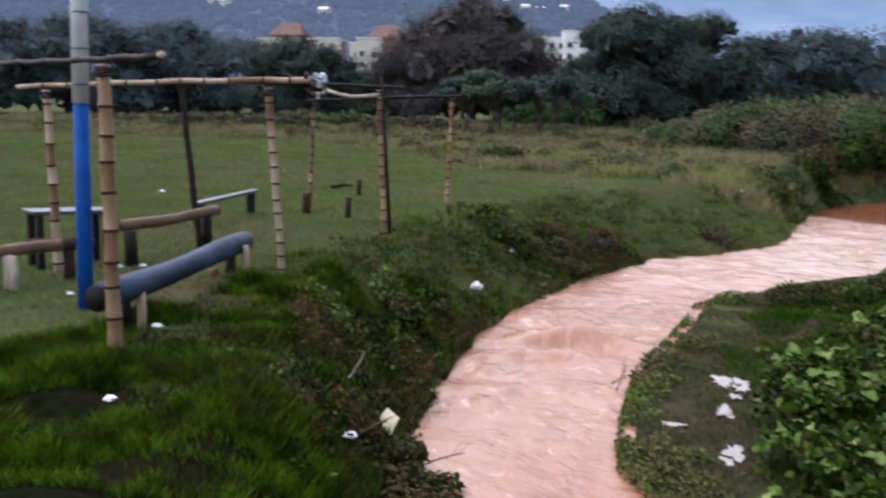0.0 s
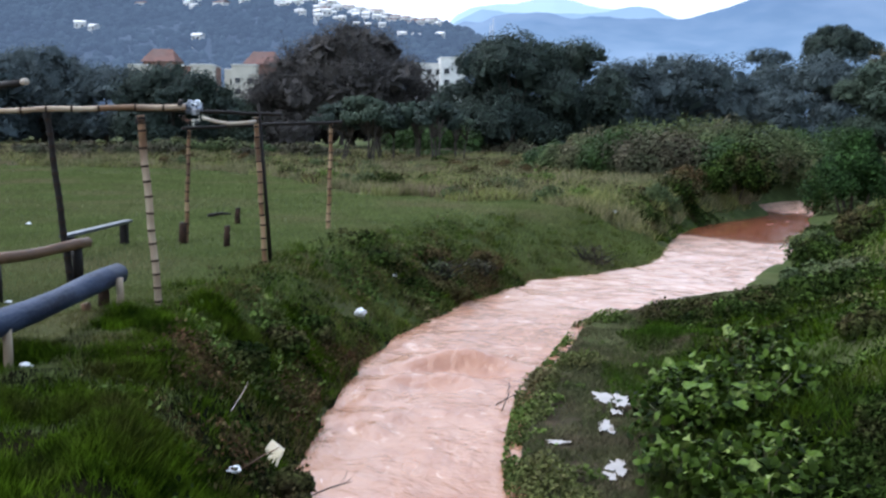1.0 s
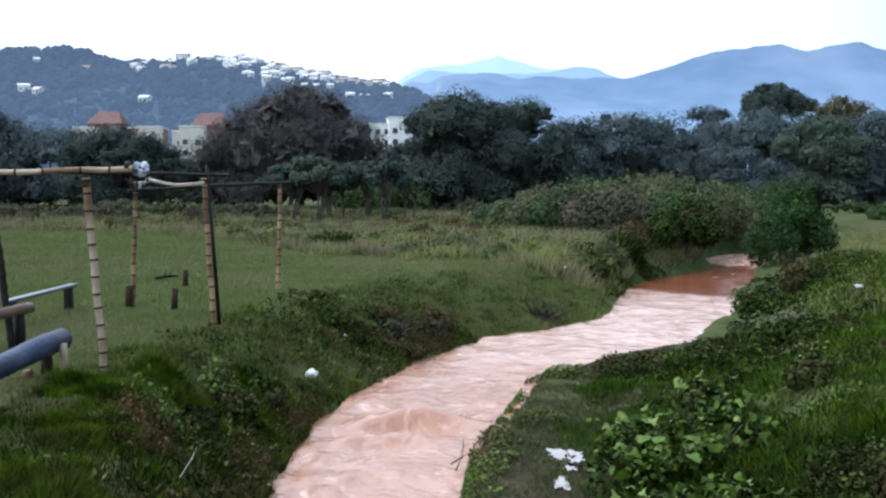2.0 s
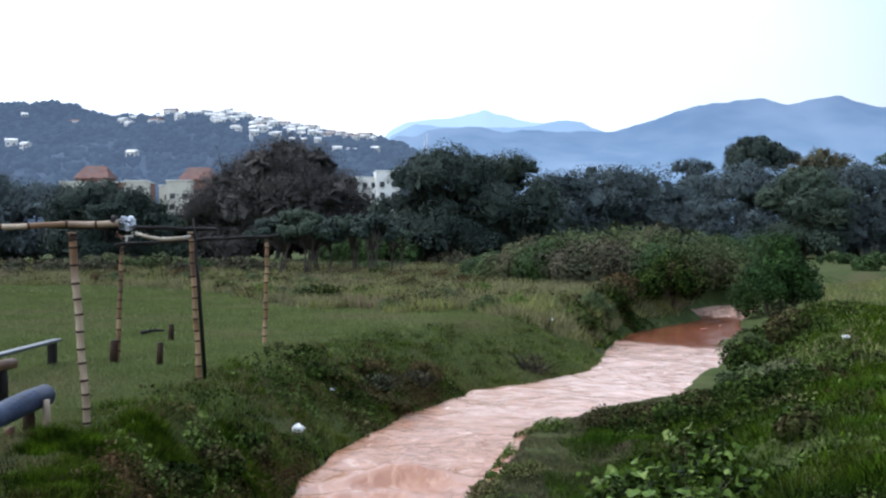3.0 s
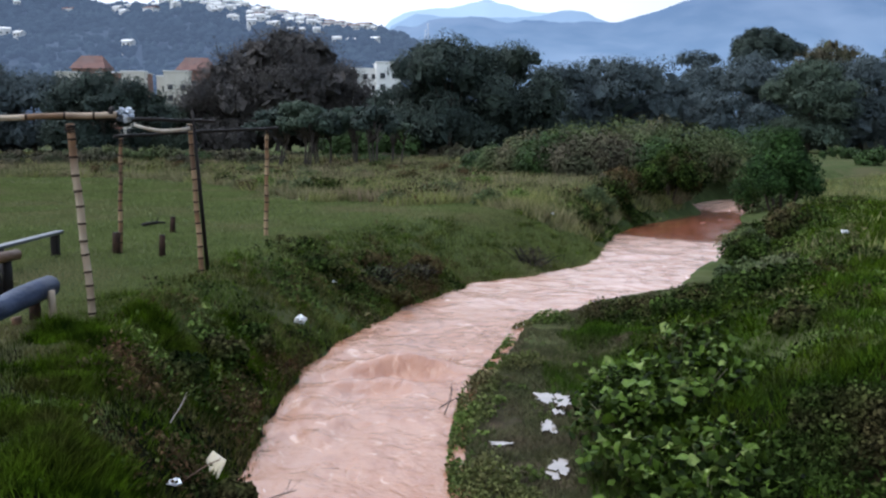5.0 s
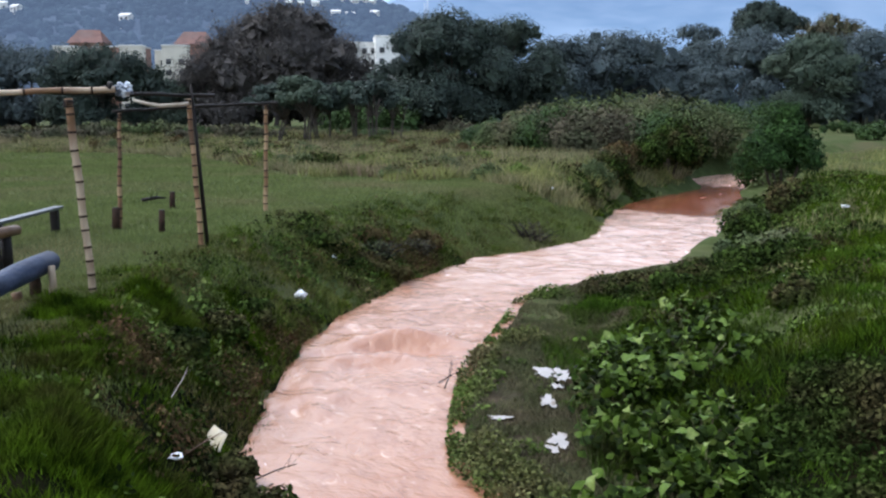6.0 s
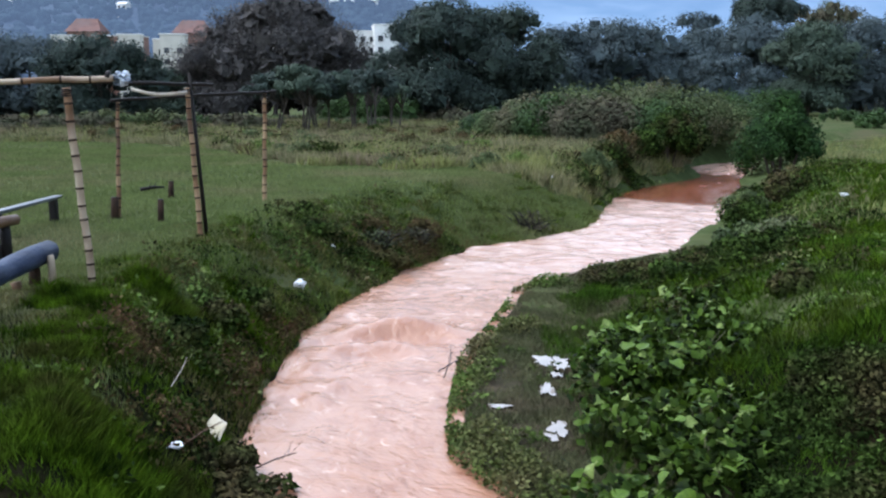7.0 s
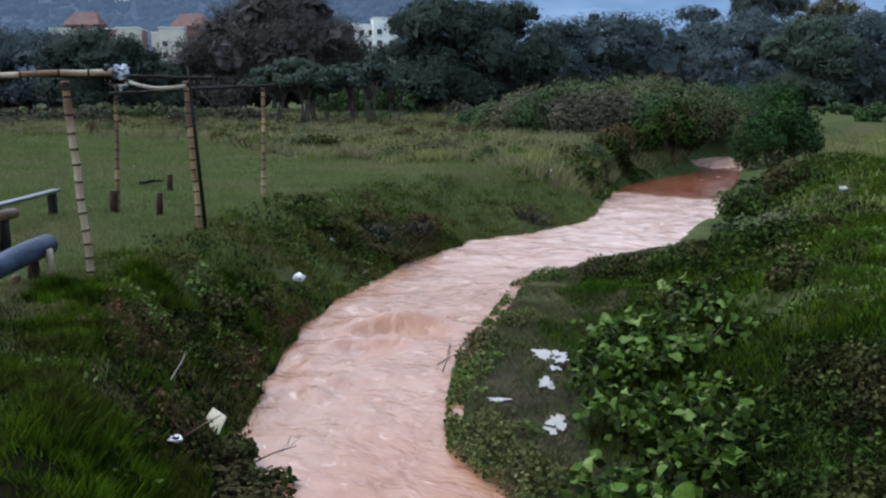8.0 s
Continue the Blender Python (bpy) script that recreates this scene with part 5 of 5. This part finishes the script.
# a clear bag knotted round the end of the pale crossbar
BAG = thing("tied_bag", (-3.86, 11.62, 2.47), "white and clear plastic bag tied round a crossbar's end", "litter")
rb = np.random.default_rng(5)
bagm = bmesh.new()
bmesh.ops.create_icosphere(bagm, subdivisions=3, radius=1)
for v_ in bagm.verts:
    v_.co *= rb.uniform(0.55, 1.25)
    v_.co.x *= 0.12
    v_.co.y *= 0.08
    v_.co.z *= 0.085
bagm.transform(Matrix.Translation((-3.85, 11.63, 2.47)))
bme_ = bpy.data.meshes.new("bag")
bagm.to_mesh(bme_)
bagm.free()
bme_.materials.append(BAGFILM)
part("bag", bme_, None, BAG)
part("knot", Geo().add(*tube([(-4.02, 11.56, 2.50), (-3.97, 11.57, 2.49)], [0.066, 0.07], 12)), [DARKWOOD], BAG)


# ---------------------------------------------------------------- broad-leaved plants on the wet bank
def leaf_mesh(name, mat, seed):
    """A heart-shaped leaf about one unit long, folded along its rib and drooping to the tip."""
    rg = np.random.default_rng(seed)
    k = np.linspace(0, 1, 6)
    half = np.array([0.10, 0.42, 0.50, 0.40, 0.22, 0.0]) * rg.uniform(0.9, 1.1, 6)
    z = -0.30 * k ** 2 + 0.04 * rg.normal(size=6)
    v = [(0, t, b) for t, b in zip(k, z)] + [(-h, t - 0.08 * (i == 1), b + 0.30 * h + 0.03 * rg.normal()) for i, (h, t, b) in enumerate(zip(half, k, z))] + [(h, t - 0.08 * (i == 1), b + 0.30 * h + 0.03 * rg.normal()) for i, (h, t, b) in enumerate(zip(half, k, z))]
    f = []
    for i in range(5):
        f += [(i, i + 1, 6 + i + 1, 6 + i), (i + 1, i, 12 + i, 12 + i + 1)]
    me = bpy.data.meshes.new(name)
    me.from_pydata(v, [], f)
    me.materials.append(mat)
    me.polygons.foreach_set("use_smooth", [True] * len(f))
    me.update()
    return me


LEAVES = [leaf_mesh("leaf", BIGLEAF2 if k == 3 else BIGLEAF, k) for k in range(4)]


def leafy_plant(x, y, w, h, count, extra, seed):
    """Arching stems with large leaves: the outermost leaves single, the inner ones joined."""
    rg = np.random.default_rng(seed)
    z = z_at(x, y)
    at = thing("broad_leaved_plant", (x, y, z), "sprawling plant with large bright green heart-shaped leaves", "plant", "broad-leaved plants on the wet bank")
    ends = []
    for _ in range(14):
        a = rg.uniform(0, 2 * np.pi)
        q = rg.random() ** 0.5 * w / 2
        ex, ey = x + q * math.cos(a), y + q * math.sin(a)
        ez = z_at(ex, ey) + h * rg.uniform(0.65, 1.0) * (1 - 0.35 * (2 * q / w) ** 2)
        part("stem", Geo().add(*tube([(x + 0.4 * (ex - x), y + 0.4 * (ey - y), z_at(x + 0.4 * (ex - x), y + 0.4 * (ey - y)) - 0.05), ((x + 2 * ex) / 3, (y + 2 * ey) / 3, z + (ez - z) * 0.7), (ex, ey, ez)], [0.012, 0.009, 0.005], 5)), [STEM], at)
        ends.append((ex, ey, ez))

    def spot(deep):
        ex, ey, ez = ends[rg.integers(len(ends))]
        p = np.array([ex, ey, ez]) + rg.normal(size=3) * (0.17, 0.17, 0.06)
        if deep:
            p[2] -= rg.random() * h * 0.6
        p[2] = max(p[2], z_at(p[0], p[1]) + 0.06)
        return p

    for k in range(count):
        p = spot(False)
        ln = 0.055 + 0.13 * rg.random() ** 1.6
        ob = new("leaf", LEAVES[int(rg.choice(4, p=[0.29, 0.27, 0.22, 0.22]))])
        ob.parent = at
        ob.matrix_basis = pose(p[0] - x, p[1] - y, p[2] - z, rg.uniform(-55, 35), rg.uniform(-45, 45), rg.uniform(0, 360)) @ Matrix.Diagonal((ln, ln, ln, 1))
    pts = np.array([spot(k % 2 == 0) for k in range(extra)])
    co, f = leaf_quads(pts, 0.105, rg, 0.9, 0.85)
    tagged(part("foliage", fast_mesh("foliage", co, f, BIGLEAFSHADE), None, at), kind="stuff")
    return at


for n_, (x_, y_, w_, h_, c_) in enumerate([(2.2, 11.1, 1.0, 0.55, 62), (2.8, 11.5, 1.0, 0.60, 60), (1.95, 10.1, 0.85, 0.48, 52), (2.75, 10.3, 1.0, 0.55, 62), (1.95, 8.75, 0.85, 0.50, 60), (2.45, 8.5, 0.95, 0.52, 66), (2.25, 7.7, 0.7, 0.42, 40), (1.5, 7.0, 0.75, 0.42, 54)]):
    leafy_plant(x_, y_, w_, h_, c_, 360, 700 + n_)


# ---------------------------------------------------------------- grass and weeds
def dry(x, y):
    ok = np.ones(len(x), bool)
    for a, b, rx, ry in PUDDLES:
        ok &= ((x - a) / (rx + 0.03)) ** 2 + ((y - b + 0.06) / (ry + 0.06)) ** 2 > 1
    return ok


def scatter(n, x0, x1, y0, y1, keep, seed, fall=0.0):
    """Random places on the land for which keep(x, y, ol, or, r) holds; fall thins them with distance."""
    r = np.random.default_rng(seed)
    x, y = r.uniform(x0, x1, n), r.uniform(y0, y1, n)
    if fall:
        q = r.random(n) < np.minimum(1, (fall / np.maximum(y, 1)) ** 2)
        x, y = x[q], y[q]
    z, ol, orr = land(x, y)
    k = keep(x, y, ol, orr, r) & dry(x, y)
    return np.stack([x, y, z], 1)[k], ol[k], orr[k], r


def tussocks(c, count, spread, height, width, lean, r):
    """Tufts: blades that fan out from each centre."""
    n = len(c)
    rep_ = np.repeat(np.arange(n), count)
    sz = r.uniform(0.55, 1.35, n)[rep_]
    th = r.uniform(0, 2 * np.pi, n * count)
    q = r.random(n * count) ** 0.6
    d = np.stack([np.cos(th), np.sin(th)], 1)
    base = c[rep_].copy()
    base[:, :2] += d * (spread * q * sz)[:, None]
    h = height * sz * (1.05 - 0.55 * q) * r.uniform(0.6, 1.2, n * count)
    tip = base + np.stack([d[:, 0] * h * lean * (0.25 + q), d[:, 1] * h * lean * (0.25 + q), h], 1) + r.normal(size=(n * count, 3)) * 0.02
    ph = r.uniform(0, 2 * np.pi, n * count)
    a = np.stack([np.cos(ph), np.sin(ph), 0 * ph], 1) * width * 0.5
    base[:, 2] -= 0.03
    v = np.stack([base - a, base + a, tip], 1).reshape(-1, 3)
    return v, np.arange(3 * n * count).reshape(-1, 3)


def hollow(x, y):
    """The shaded hollow beside the broad-leaved plants, where little grows."""
    return (x > 2.5) & (y < 9.2 + 0.5 * wavy(x, y, 1.6, 46))


def rough_zone(x, y):
    """Where the mown lawn gives way to rough grass, on the near side of the scrub."""
    lim = np.interp(x, [-40, -14, -9, -4, 2, 8], [46, 45, 38, 30, 27.5, 26])
    return y > lim + 1.2 * wavy(x, y, 0.9, 5)


LEFT_WEEDS = [(-1.5, 17.8, 1.7, 1.0), (-0.4, 19.3, 1.3, 0.9), (0.3, 20.9, 0.8, 0.5), (-2.5, 11.0, 0.42, 0.9), (-2.3, 8.6, 0.45, 0.9), (4.9, 32.0, 0.8, 2.0), (6.4, 36.0, 1.2, 1.8)]
LEFT_HERBS = [(-2.95, 10.7, 0.4, 0.75), (-3.05, 12.4, 0.4, 0.6), (-2.6, 16.4, 0.5, 0.6), (-1.3, 16.9, 0.6, 0.5), (-0.2, 18.7, 0.6, 0.5), (4.6, 31.0, 0.8, 1.6)]
RIGHT_WEEDS = [(5.2, 18.8, 1.0, 2.2), (4.5, 15.6, 0.9, 1.8), (3.7, 13.2, 0.7, 1.4), (3.5, 10.6, 0.6, 1.3), (7.4, 23.0, 1.0, 2.4), (8.9, 27.0, 0.8, 2.2), (3.3, 8.3, 0.5, 0.9), (6.3, 15.6, 0.7, 0.8), (1.6, 6.4, 0.6, 0.7)]
SHELF_CLUMPS = [(0.45, 8.8, 0.38, 0.75), (0.75, 8.0, 0.35, 0.5), (0.55, 12.5, 0.3, 0.45), (1.15, 13.3, 0.5, 0.3), (0.5, 11.2, 0.25, 0.4), (1.9, 16.6, 0.35, 0.5)]


def patches(x, y, spots):
    """How far inside one of the plant patches a place lies: 1 in the middle, 0 well outside."""
    m = np.zeros(len(x))
    for a, b, rx, ry in spots:
        m = np.maximum(m, np.exp(-((x - a) / rx) ** 2 - ((y - b) / ry) ** 2))
    return m


def grasses():
    # mown lawn
    p, ol, _, r = scatter(820000, -25, 0, 6.5, 40, lambda x, y, ol, o, r: (ol > 1.1 + 0.3 * wavy(x, y, 1.7, 6)) & ~rough_zone(x, y), 11, 15)
    d = p[:, 1]
    co, f = blade_tris(p, 0.030 + 0.0016 * d, 0.010 + 0.0009 * d, 0.9, r)
    stuff("lawn_grass", co, f, LAWN, "short cropped green lawn", "grass")
    p, ol, _, r = scatter(90000, -40, -5, 30, 56, lambda x, y, ol, o, r: ~rough_zone(x, y), 12)
    co, f = blade_tris(p, 0.08, 0.06, 0.9, r)
    stuff("far_lawn_grass", co, f, LAWN, "short green lawn farther out", "grass")
    p, ol, _, r = scatter(90000, 0, 7, 20.5, 30, lambda x, y, ol, o, r: (ol > 0.02) & (ol < 5) & ~rough_zone(x, y), 42)
    co, f = blade_tris(p, 0.07, 0.03, 0.9, r)
    stuff("slope_lawn", co, f, LAWN, "short green grass on the gentle inner bank", "grass")
    # long lush tufts near the bank's brow, in mounds with dark gaps between them
    brow = lambda x, y, ol: (ol > 0.25) & (ol < 4.9 - 0.40 * (y - 4) + 0.3 * wavy(x, y, 1.9, 63))
    p, ol, _, r = scatter(300000, -6.8, -1.4, 4.6, 13.5, lambda x, y, ol, o, r: brow(x, y, ol) & (wavy(x, y, 3.0, 7) + 0.5 * wavy(x, y, 7.5, 8) > r.normal(size=len(x)) * 0.25 + 0.05), 13)
    h = np.clip(0.09 + 0.07 * wavy(p[:, 0], p[:, 1], 3.0, 7), 0.03, 0.2)
    p[:, 2] += 0.5 * h * r.random(len(p))
    co, f = blade_tris(p, h * 0.8, 0.012, 1.3, r)
    stuff("lush_grass", co, f, LUSH, "long bright green grass on the bank's brow", "grass")
    p, ol, _, r = scatter(1500, -6.8, -1.4, 4.6, 12.5, lambda x, y, ol, o, r: brow(x, y, ol) & (wavy(x, y, 3.0, 7) > 0.1), 30)
    co, f = tussocks(p, 110, 0.18, 0.11, 0.011, 1.5, r)
    stuff("grass_tufts", co, f, LUSH, "thick bright green tufts on the bank's brow", "grass")
    p, ol, _, r = scatter(700000, -5.5, 9, 8.5, 38, lambda x, y, ol, o, r: (ol > 0.03) & (ol < 3.2) & ~rough_zone(x, y) & (wavy(x, y, 2.3, 45) > r.normal(size=len(x)) * 0.4 - 0.7), 43, 20)
    tuft = np.clip(0.6 + 0.6 * wavy(p[:, 0], p[:, 1], 2.9, 51), 0.25, 1.4)
    co, f = blade_tris(p, 0.085 * tuft * np.clip(1.5 - 0.45 * ol, 0.35, 1), 0.013 + 0.0007 * p[:, 1], 1.1, r)
    stuff("bank_turf", co, f, TURF, "olive-green turf hanging over the stream bank", "grass")
    # left bank: weeds, blades and russet patches
    smooth_slope = lambda x, y: (y > 21.2 + 0.5 * wavy(x, y, 1.5, 41)) & (y < 29) & (x > 0.3)
    on_left = lambda x, y, ol, o, r: (ol > -0.05) & ~smooth_slope(x, y) & (ol < np.interp(y, [5, 12, 17, 24, 36], [1.6, 2.0, 2.3, 3.0, 2.2]))
    p, ol, _, r = scatter(420000, -5, 9, 5, 40, lambda x, y, ol, o, r: on_left(x, y, ol, o, r) & (0.9 * patches(x, y, LEFT_WEEDS) + 0.45 * wavy(x, y, 3.1, 9) > r.normal(size=len(x)) * 0.15 + 0.52), 14)
    tall = np.clip(0.16 + 0.16 * wavy(p[:, 0], p[:, 1], 3.1, 9), 0.03, 0.4) * np.clip(0.35 + ol, 0.35, 1)
    p[:, 2] += (0.45 + 0.55 * r.random(len(p))) * tall
    co, f = leaf_quads(p, 0.045 + 0.0012 * p[:, 1], r, 0.7, 0.6)
    stuff("bank_weeds", co, f, WEED, "low dark green weeds covering the stream bank", "weeds")
    p, ol, _, r = scatter(240000, -5, 9, 5, 40, lambda x, y, ol, o, r: on_left(x, y, ol, o, r) & (wavy(x, y, 1.9, 10) > r.normal(size=len(x)) * 0.3), 15)
    co, f = blade_tris(p, 0.10, 0.012 + 0.0005 * p[:, 1], 1.0, r)
    stuff("bank_grass", co, f, LUSH, "tufts of green grass on the stream bank", "grass")
    p, ol, _, r = scatter(260000, -5, 9, 6, 38, lambda x, y, ol, o, r: on_left(x, y, ol, o, r) & (patches(x, y, LEFT_HERBS) + 0.35 * wavy(x, y, 7.0, 36) > 0.5 + r.normal(size=len(x)) * 0.15), 36)
    p[:, 2] += 0.04 + (0.4 + 0.6 * r.random(len(p))) * np.clip(0.14 + 0.18 * wavy(p[:, 0], p[:, 1], 2.7, 35), 0.03, 0.3)
    co, f = leaf_quads(p, 0.055 + 0.0012 * p[:, 1], r, 0.8, 0.6)
    stuff("bank_herbs", co, f, HERB, "clumps of lighter green herbs on the stream bank", "weeds")
    p, _, orr, r = scatter(140000, 1.5, 14, 5, 32, lambda x, y, ol, o, r: (o > 1.6) & (wavy(x, y, 1.4, 37) + 0.6 * wavy(x, y, 6.0, 38) > 0.62 + 0.5 * (y < 10) + r.normal(size=len(x)) * 0.2), 37, 18)
    p[:, 2] += 0.04 + (0.4 + 0.6 * r.random(len(p))) * np.clip(0.14 + 0.2 * wavy(p[:, 0], p[:, 1], 2.1, 37), 0.03, 0.3)
    co, f = leaf_quads(p, 0.055 + 0.001 * p[:, 1], r, 0.8, 0.6)
    stuff("slope_herbs", co, f, HERB, "clumps of lighter green herbs on the sloping bank", "weeds")
    p, ol, _, r = scatter(200000, -4, 2, 7, 23, lambda x, y, ol, o, r: (ol > 0.05) & (ol < 1.8) & (patches(x, y, [(-2.35, 10.6, 0.3, 0.8), (-3.1, 9.4, 0.25, 0.5), (-2.1, 13.0, 0.35, 0.8), (-2.35, 8.2, 0.2, 0.4), (-0.6, 19.8, 0.8, 0.5)]) + 0.35 * wavy(x, y, 6, 12) > 0.42 + 0.15 * r.normal(size=len(x))), 16)
    p[:, 2] += r.random(len(p)) * 0.2
    co, f = leaf_quads(p, 0.05, r, 0.6, 0.5)
    stuff("russet_weeds", co, f, RUSTY, "reddish-brown withered weeds on the stream bank", "weeds")
    # rough grass before the thicket
    p, ol, orr, r = scatter(230000, -46, 13, 25, 88, lambda x, y, ol, o, r: rough_zone(x, y) & (ol > 0.6) & (wavy(x, y, 0.9, 13) + 0.6 * wavy(x, y, 2.4, 14) > r.normal(size=len(x)) * 0.35 - 0.15), 17)
    co, f = blade_tris(p, np.clip(0.28 + 0.22 * wavy(p[:, 0], p[:, 1], 0.9, 13), 0.1, 0.6), 0.05, 0.8, r)
    stuff("rough_grass", co, f, STRAW, "tall seeding straw-coloured rough grass", "grass")
    p, ol, orr, r = scatter(130000, -12, 10, 25, 48, lambda x, y, ol, o, r: rough_zone(x, y) & (ol > 0.4) & (wavy(x * 0.6, y, 0.9, 15) + 0.5 * smooth01((33 - y) / 4) > r.normal(size=len(x)) * 0.2 + 0.12), 18)
    co, f = blade_tris(p, 0.30, 0.05, 0.9, r)
    stuff("yellow_green_grass", co, f, YELLOWGREEN, "patches of tall yellow-green grass", "grass")
    p, ol, orr, r = scatter(240000, -46, 12, 26, 88, lambda x, y, ol, o, r: rough_zone(x, y) & (ol > 0.4) & (wavy(x, y, 1.3, 16) + 0.5 * wavy(x, y, 3.1, 26) > 0.35 + 0.12 * r.normal(size=len(x))), 19)
    p[:, 2] += r.random(len(p)) * 0.45
    co, f = leaf_quads(p, 0.12, r, 0.5, 0.5)
    half = len(f) // 3
    stuff("brown_seed_heads", co[:4 * half], f[:half], RUSTY, "brownish seed heads and withered weeds in rough grass", "weeds")
    co, f = co[4 * half:], f[half:] - 4 * half
    stuff("rough_weeds", co, f, WEED, "dark weed clumps among the rough grass", "weeds")
    p, ol, orr, r = scatter(4200, -44, 12, 25, 80, lambda x, y, ol, o, r: rough_zone(x, y) & (ol > 0.5), 31)
    co, f = tussocks(p, 60, 0.32, 0.46, 0.045, 0.8, r)
    third = len(f) // 2
    stuff("straw_tussocks", co[:3 * third], f[:third], STRAW, "tall straw-coloured grass tussocks", "grass")
    stuff("green_tussocks", co[3 * third:], f[third:] - 3 * third, YELLOWGREEN, "tall yellow-green grass tussocks", "grass")
    p, ol, orr, r = scatter(1500, -5, 8, 8, 36, lambda x, y, ol, o, r: (ol > 0.15) & (ol < 2.6), 32)
    co, f = tussocks(p, 50, 0.14, 0.15, 0.016, 1.0, r)
    stuff("bank_tussocks", co, f, LUSH, "green grass tufts hanging on the stream bank", "grass")
    p, ol, orr, r = scatter(1500, 2, 14, 5, 32, lambda x, y, ol, o, r: (o > 2.0) & (o < 7) & ~hollow(x, y), 33)
    co, f = tussocks(p, 50, 0.16, 0.26, 0.016, 1.0, r)
    stuff("slope_tussocks", co, f, LUSH, "bright grass tufts on the sloping bank", "grass")
    # right bank: shelf weeds, slope weeds, pasture
    p, _, orr, r = scatter(260000, 0, 7, 6, 21, lambda x, y, ol, o, r: (o > -0.12) & (o < 1.9) & (0.9 * patches(x, y, SHELF_CLUMPS) + 0.5 * wavy(x, y, 6.3, 27) + 0.35 * np.exp(-o / 0.2) > r.normal(size=len(x)) * 0.15 + 0.55), 20)
    p[:, 2] = np.maximum(p[:, 2], WATER_Z) + r.random(len(p)) * np.clip(0.05 + 0.20 * patches(p[:, 0], p[:, 1], SHELF_CLUMPS), 0, 0.25)
    co, f = leaf_quads(p, 0.05, r, 0.8, 0.65)
    stuff("shelf_weeds", co, f, HERB, "small creeping weeds along the wet water's edge", "weeds")
    p, _, orr, r = scatter(420000, 0, 7, 6, 21, lambda x, y, ol, o, r: (o > 0.1) & (o < 2.2) & (wavy(x, y, 4.0, 44) > r.normal(size=len(x)) * 0.4 - 0.35), 21)
    co, f = blade_tris(p, 0.055, 0.014, 1.4, r)
    stuff("shelf_grass", co, f, SHELFGRASS, "sparse olive grass flattened on the wet bank", "grass")
    p, _, orr, r = scatter(520000, 1.4, 15, 5, 32, lambda x, y, ol, o, r: (o > 1.0 + 0.3 * wavy(x, y, 2.2, 55)) & (wavy(x, y, 2.6, 56) > r.normal(size=len(x)) * 0.3 - 0.7 + 1.25 * smooth01((12.5 - y) / 3.5)), 57, 17)
    tuft = np.clip(0.7 + 0.6 * wavy(p[:, 0], p[:, 1], 2.4, 58), 0.3, 1.5)
    co, f = blade_tris(p, 0.13 * tuft, 0.014 + 0.0007 * p[:, 1], 1.1, r)
    stuff("slope_turf", co, f, SLOPE, "thick green grass covering the sloping bank", "grass")
    on_right = lambda x, y, ol, o, r: (o > 0.9) & (0.9 * patches(x, y, RIGHT_WEEDS) + 0.5 * wavy(x, y, 2.4, 18) + 0.3 * wavy(x, y, 5.5, 19) > r.normal(size=len(x)) * 0.15 + 0.55)
    p, _, orr, r = scatter(420000, 1.2, 14, 5, 30, on_right, 22, 16)
    p[:, 2] += (0.4 + 0.6 * r.random(len(p))) * np.clip(0.18 + 0.2 * wavy(p[:, 0], p[:, 1], 2.4, 18), 0.03, 0.4)
    co, f = leaf_quads(p, 0.05 + 0.001 * p[:, 1], r, 0.7, 0.6)
    stuff("slope_weeds", co, f, WEED, "dense dark green weeds on the sloping bank", "weeds")
    p, _, orr, r = scatter(60000, 2.3, 6, 5, 10, lambda x, y, ol, o, r: hollow(x, y) & (wavy(x, y, 3.3, 47) > r.normal(size=len(x)) * 0.4 - 0.1), 48)
    p[:, 2] += (0.3 + 0.7 * r.random(len(p))) * np.clip(0.14 + 0.2 * wavy(p[:, 0], p[:, 1], 3.3, 47), 0.02, 0.35)
    co, f = leaf_quads(p, 0.06, r, 0.7, 0.6)
    stuff("hollow_weeds", co, f, WEED, "dark leafy weeds filling a shaded hollow", "weeds")
    p, _, orr, r = scatter(360000, 1.5, 16, 5, 30, lambda x, y, ol, o, r: (o > 1.8) & ~hollow(x, y) & (wavy(x, y, 1.5, 20) > r.normal(size=len(x)) * 0.25 + 0.15), 23, 16)
    co, f = blade_tris(p, 0.15, 0.013 + 0.0006 * p[:, 1], 1.0, r)
    stuff("slope_grass", co, f, LUSH, "lush green grass on the sloping bank", "grass")
    p, _, orr, r = scatter(200000, 6, 48, 13, 98, lambda x, y, ol, o, r: (o > 2.2), 24, 60)
    co, f = blade_tris(p, 0.07 + 0.001 * p[:, 1], 0.02 + 0.0011 * p[:, 1], 0.9, r)
    stuff("pasture_grass", co, f, LAWN, "short green pasture grass beyond the stream", "grass")
    p, _, orr, r = scatter(80000, 5, 30, 15, 60, lambda x, y, ol, o, r: (o > 1.6) & (wavy(x, y, 1.1, 25) > 0.25 + 0.25 * r.normal(size=len(x))) & (o < 9), 25, 40)
    co, f = blade_tris(p, 0.26, 0.04, 0.9, r)
    stuff("pasture_tufts", co, f, YELLOWGREEN, "pale green tufts along the pasture's edge", "grass")


grasses()
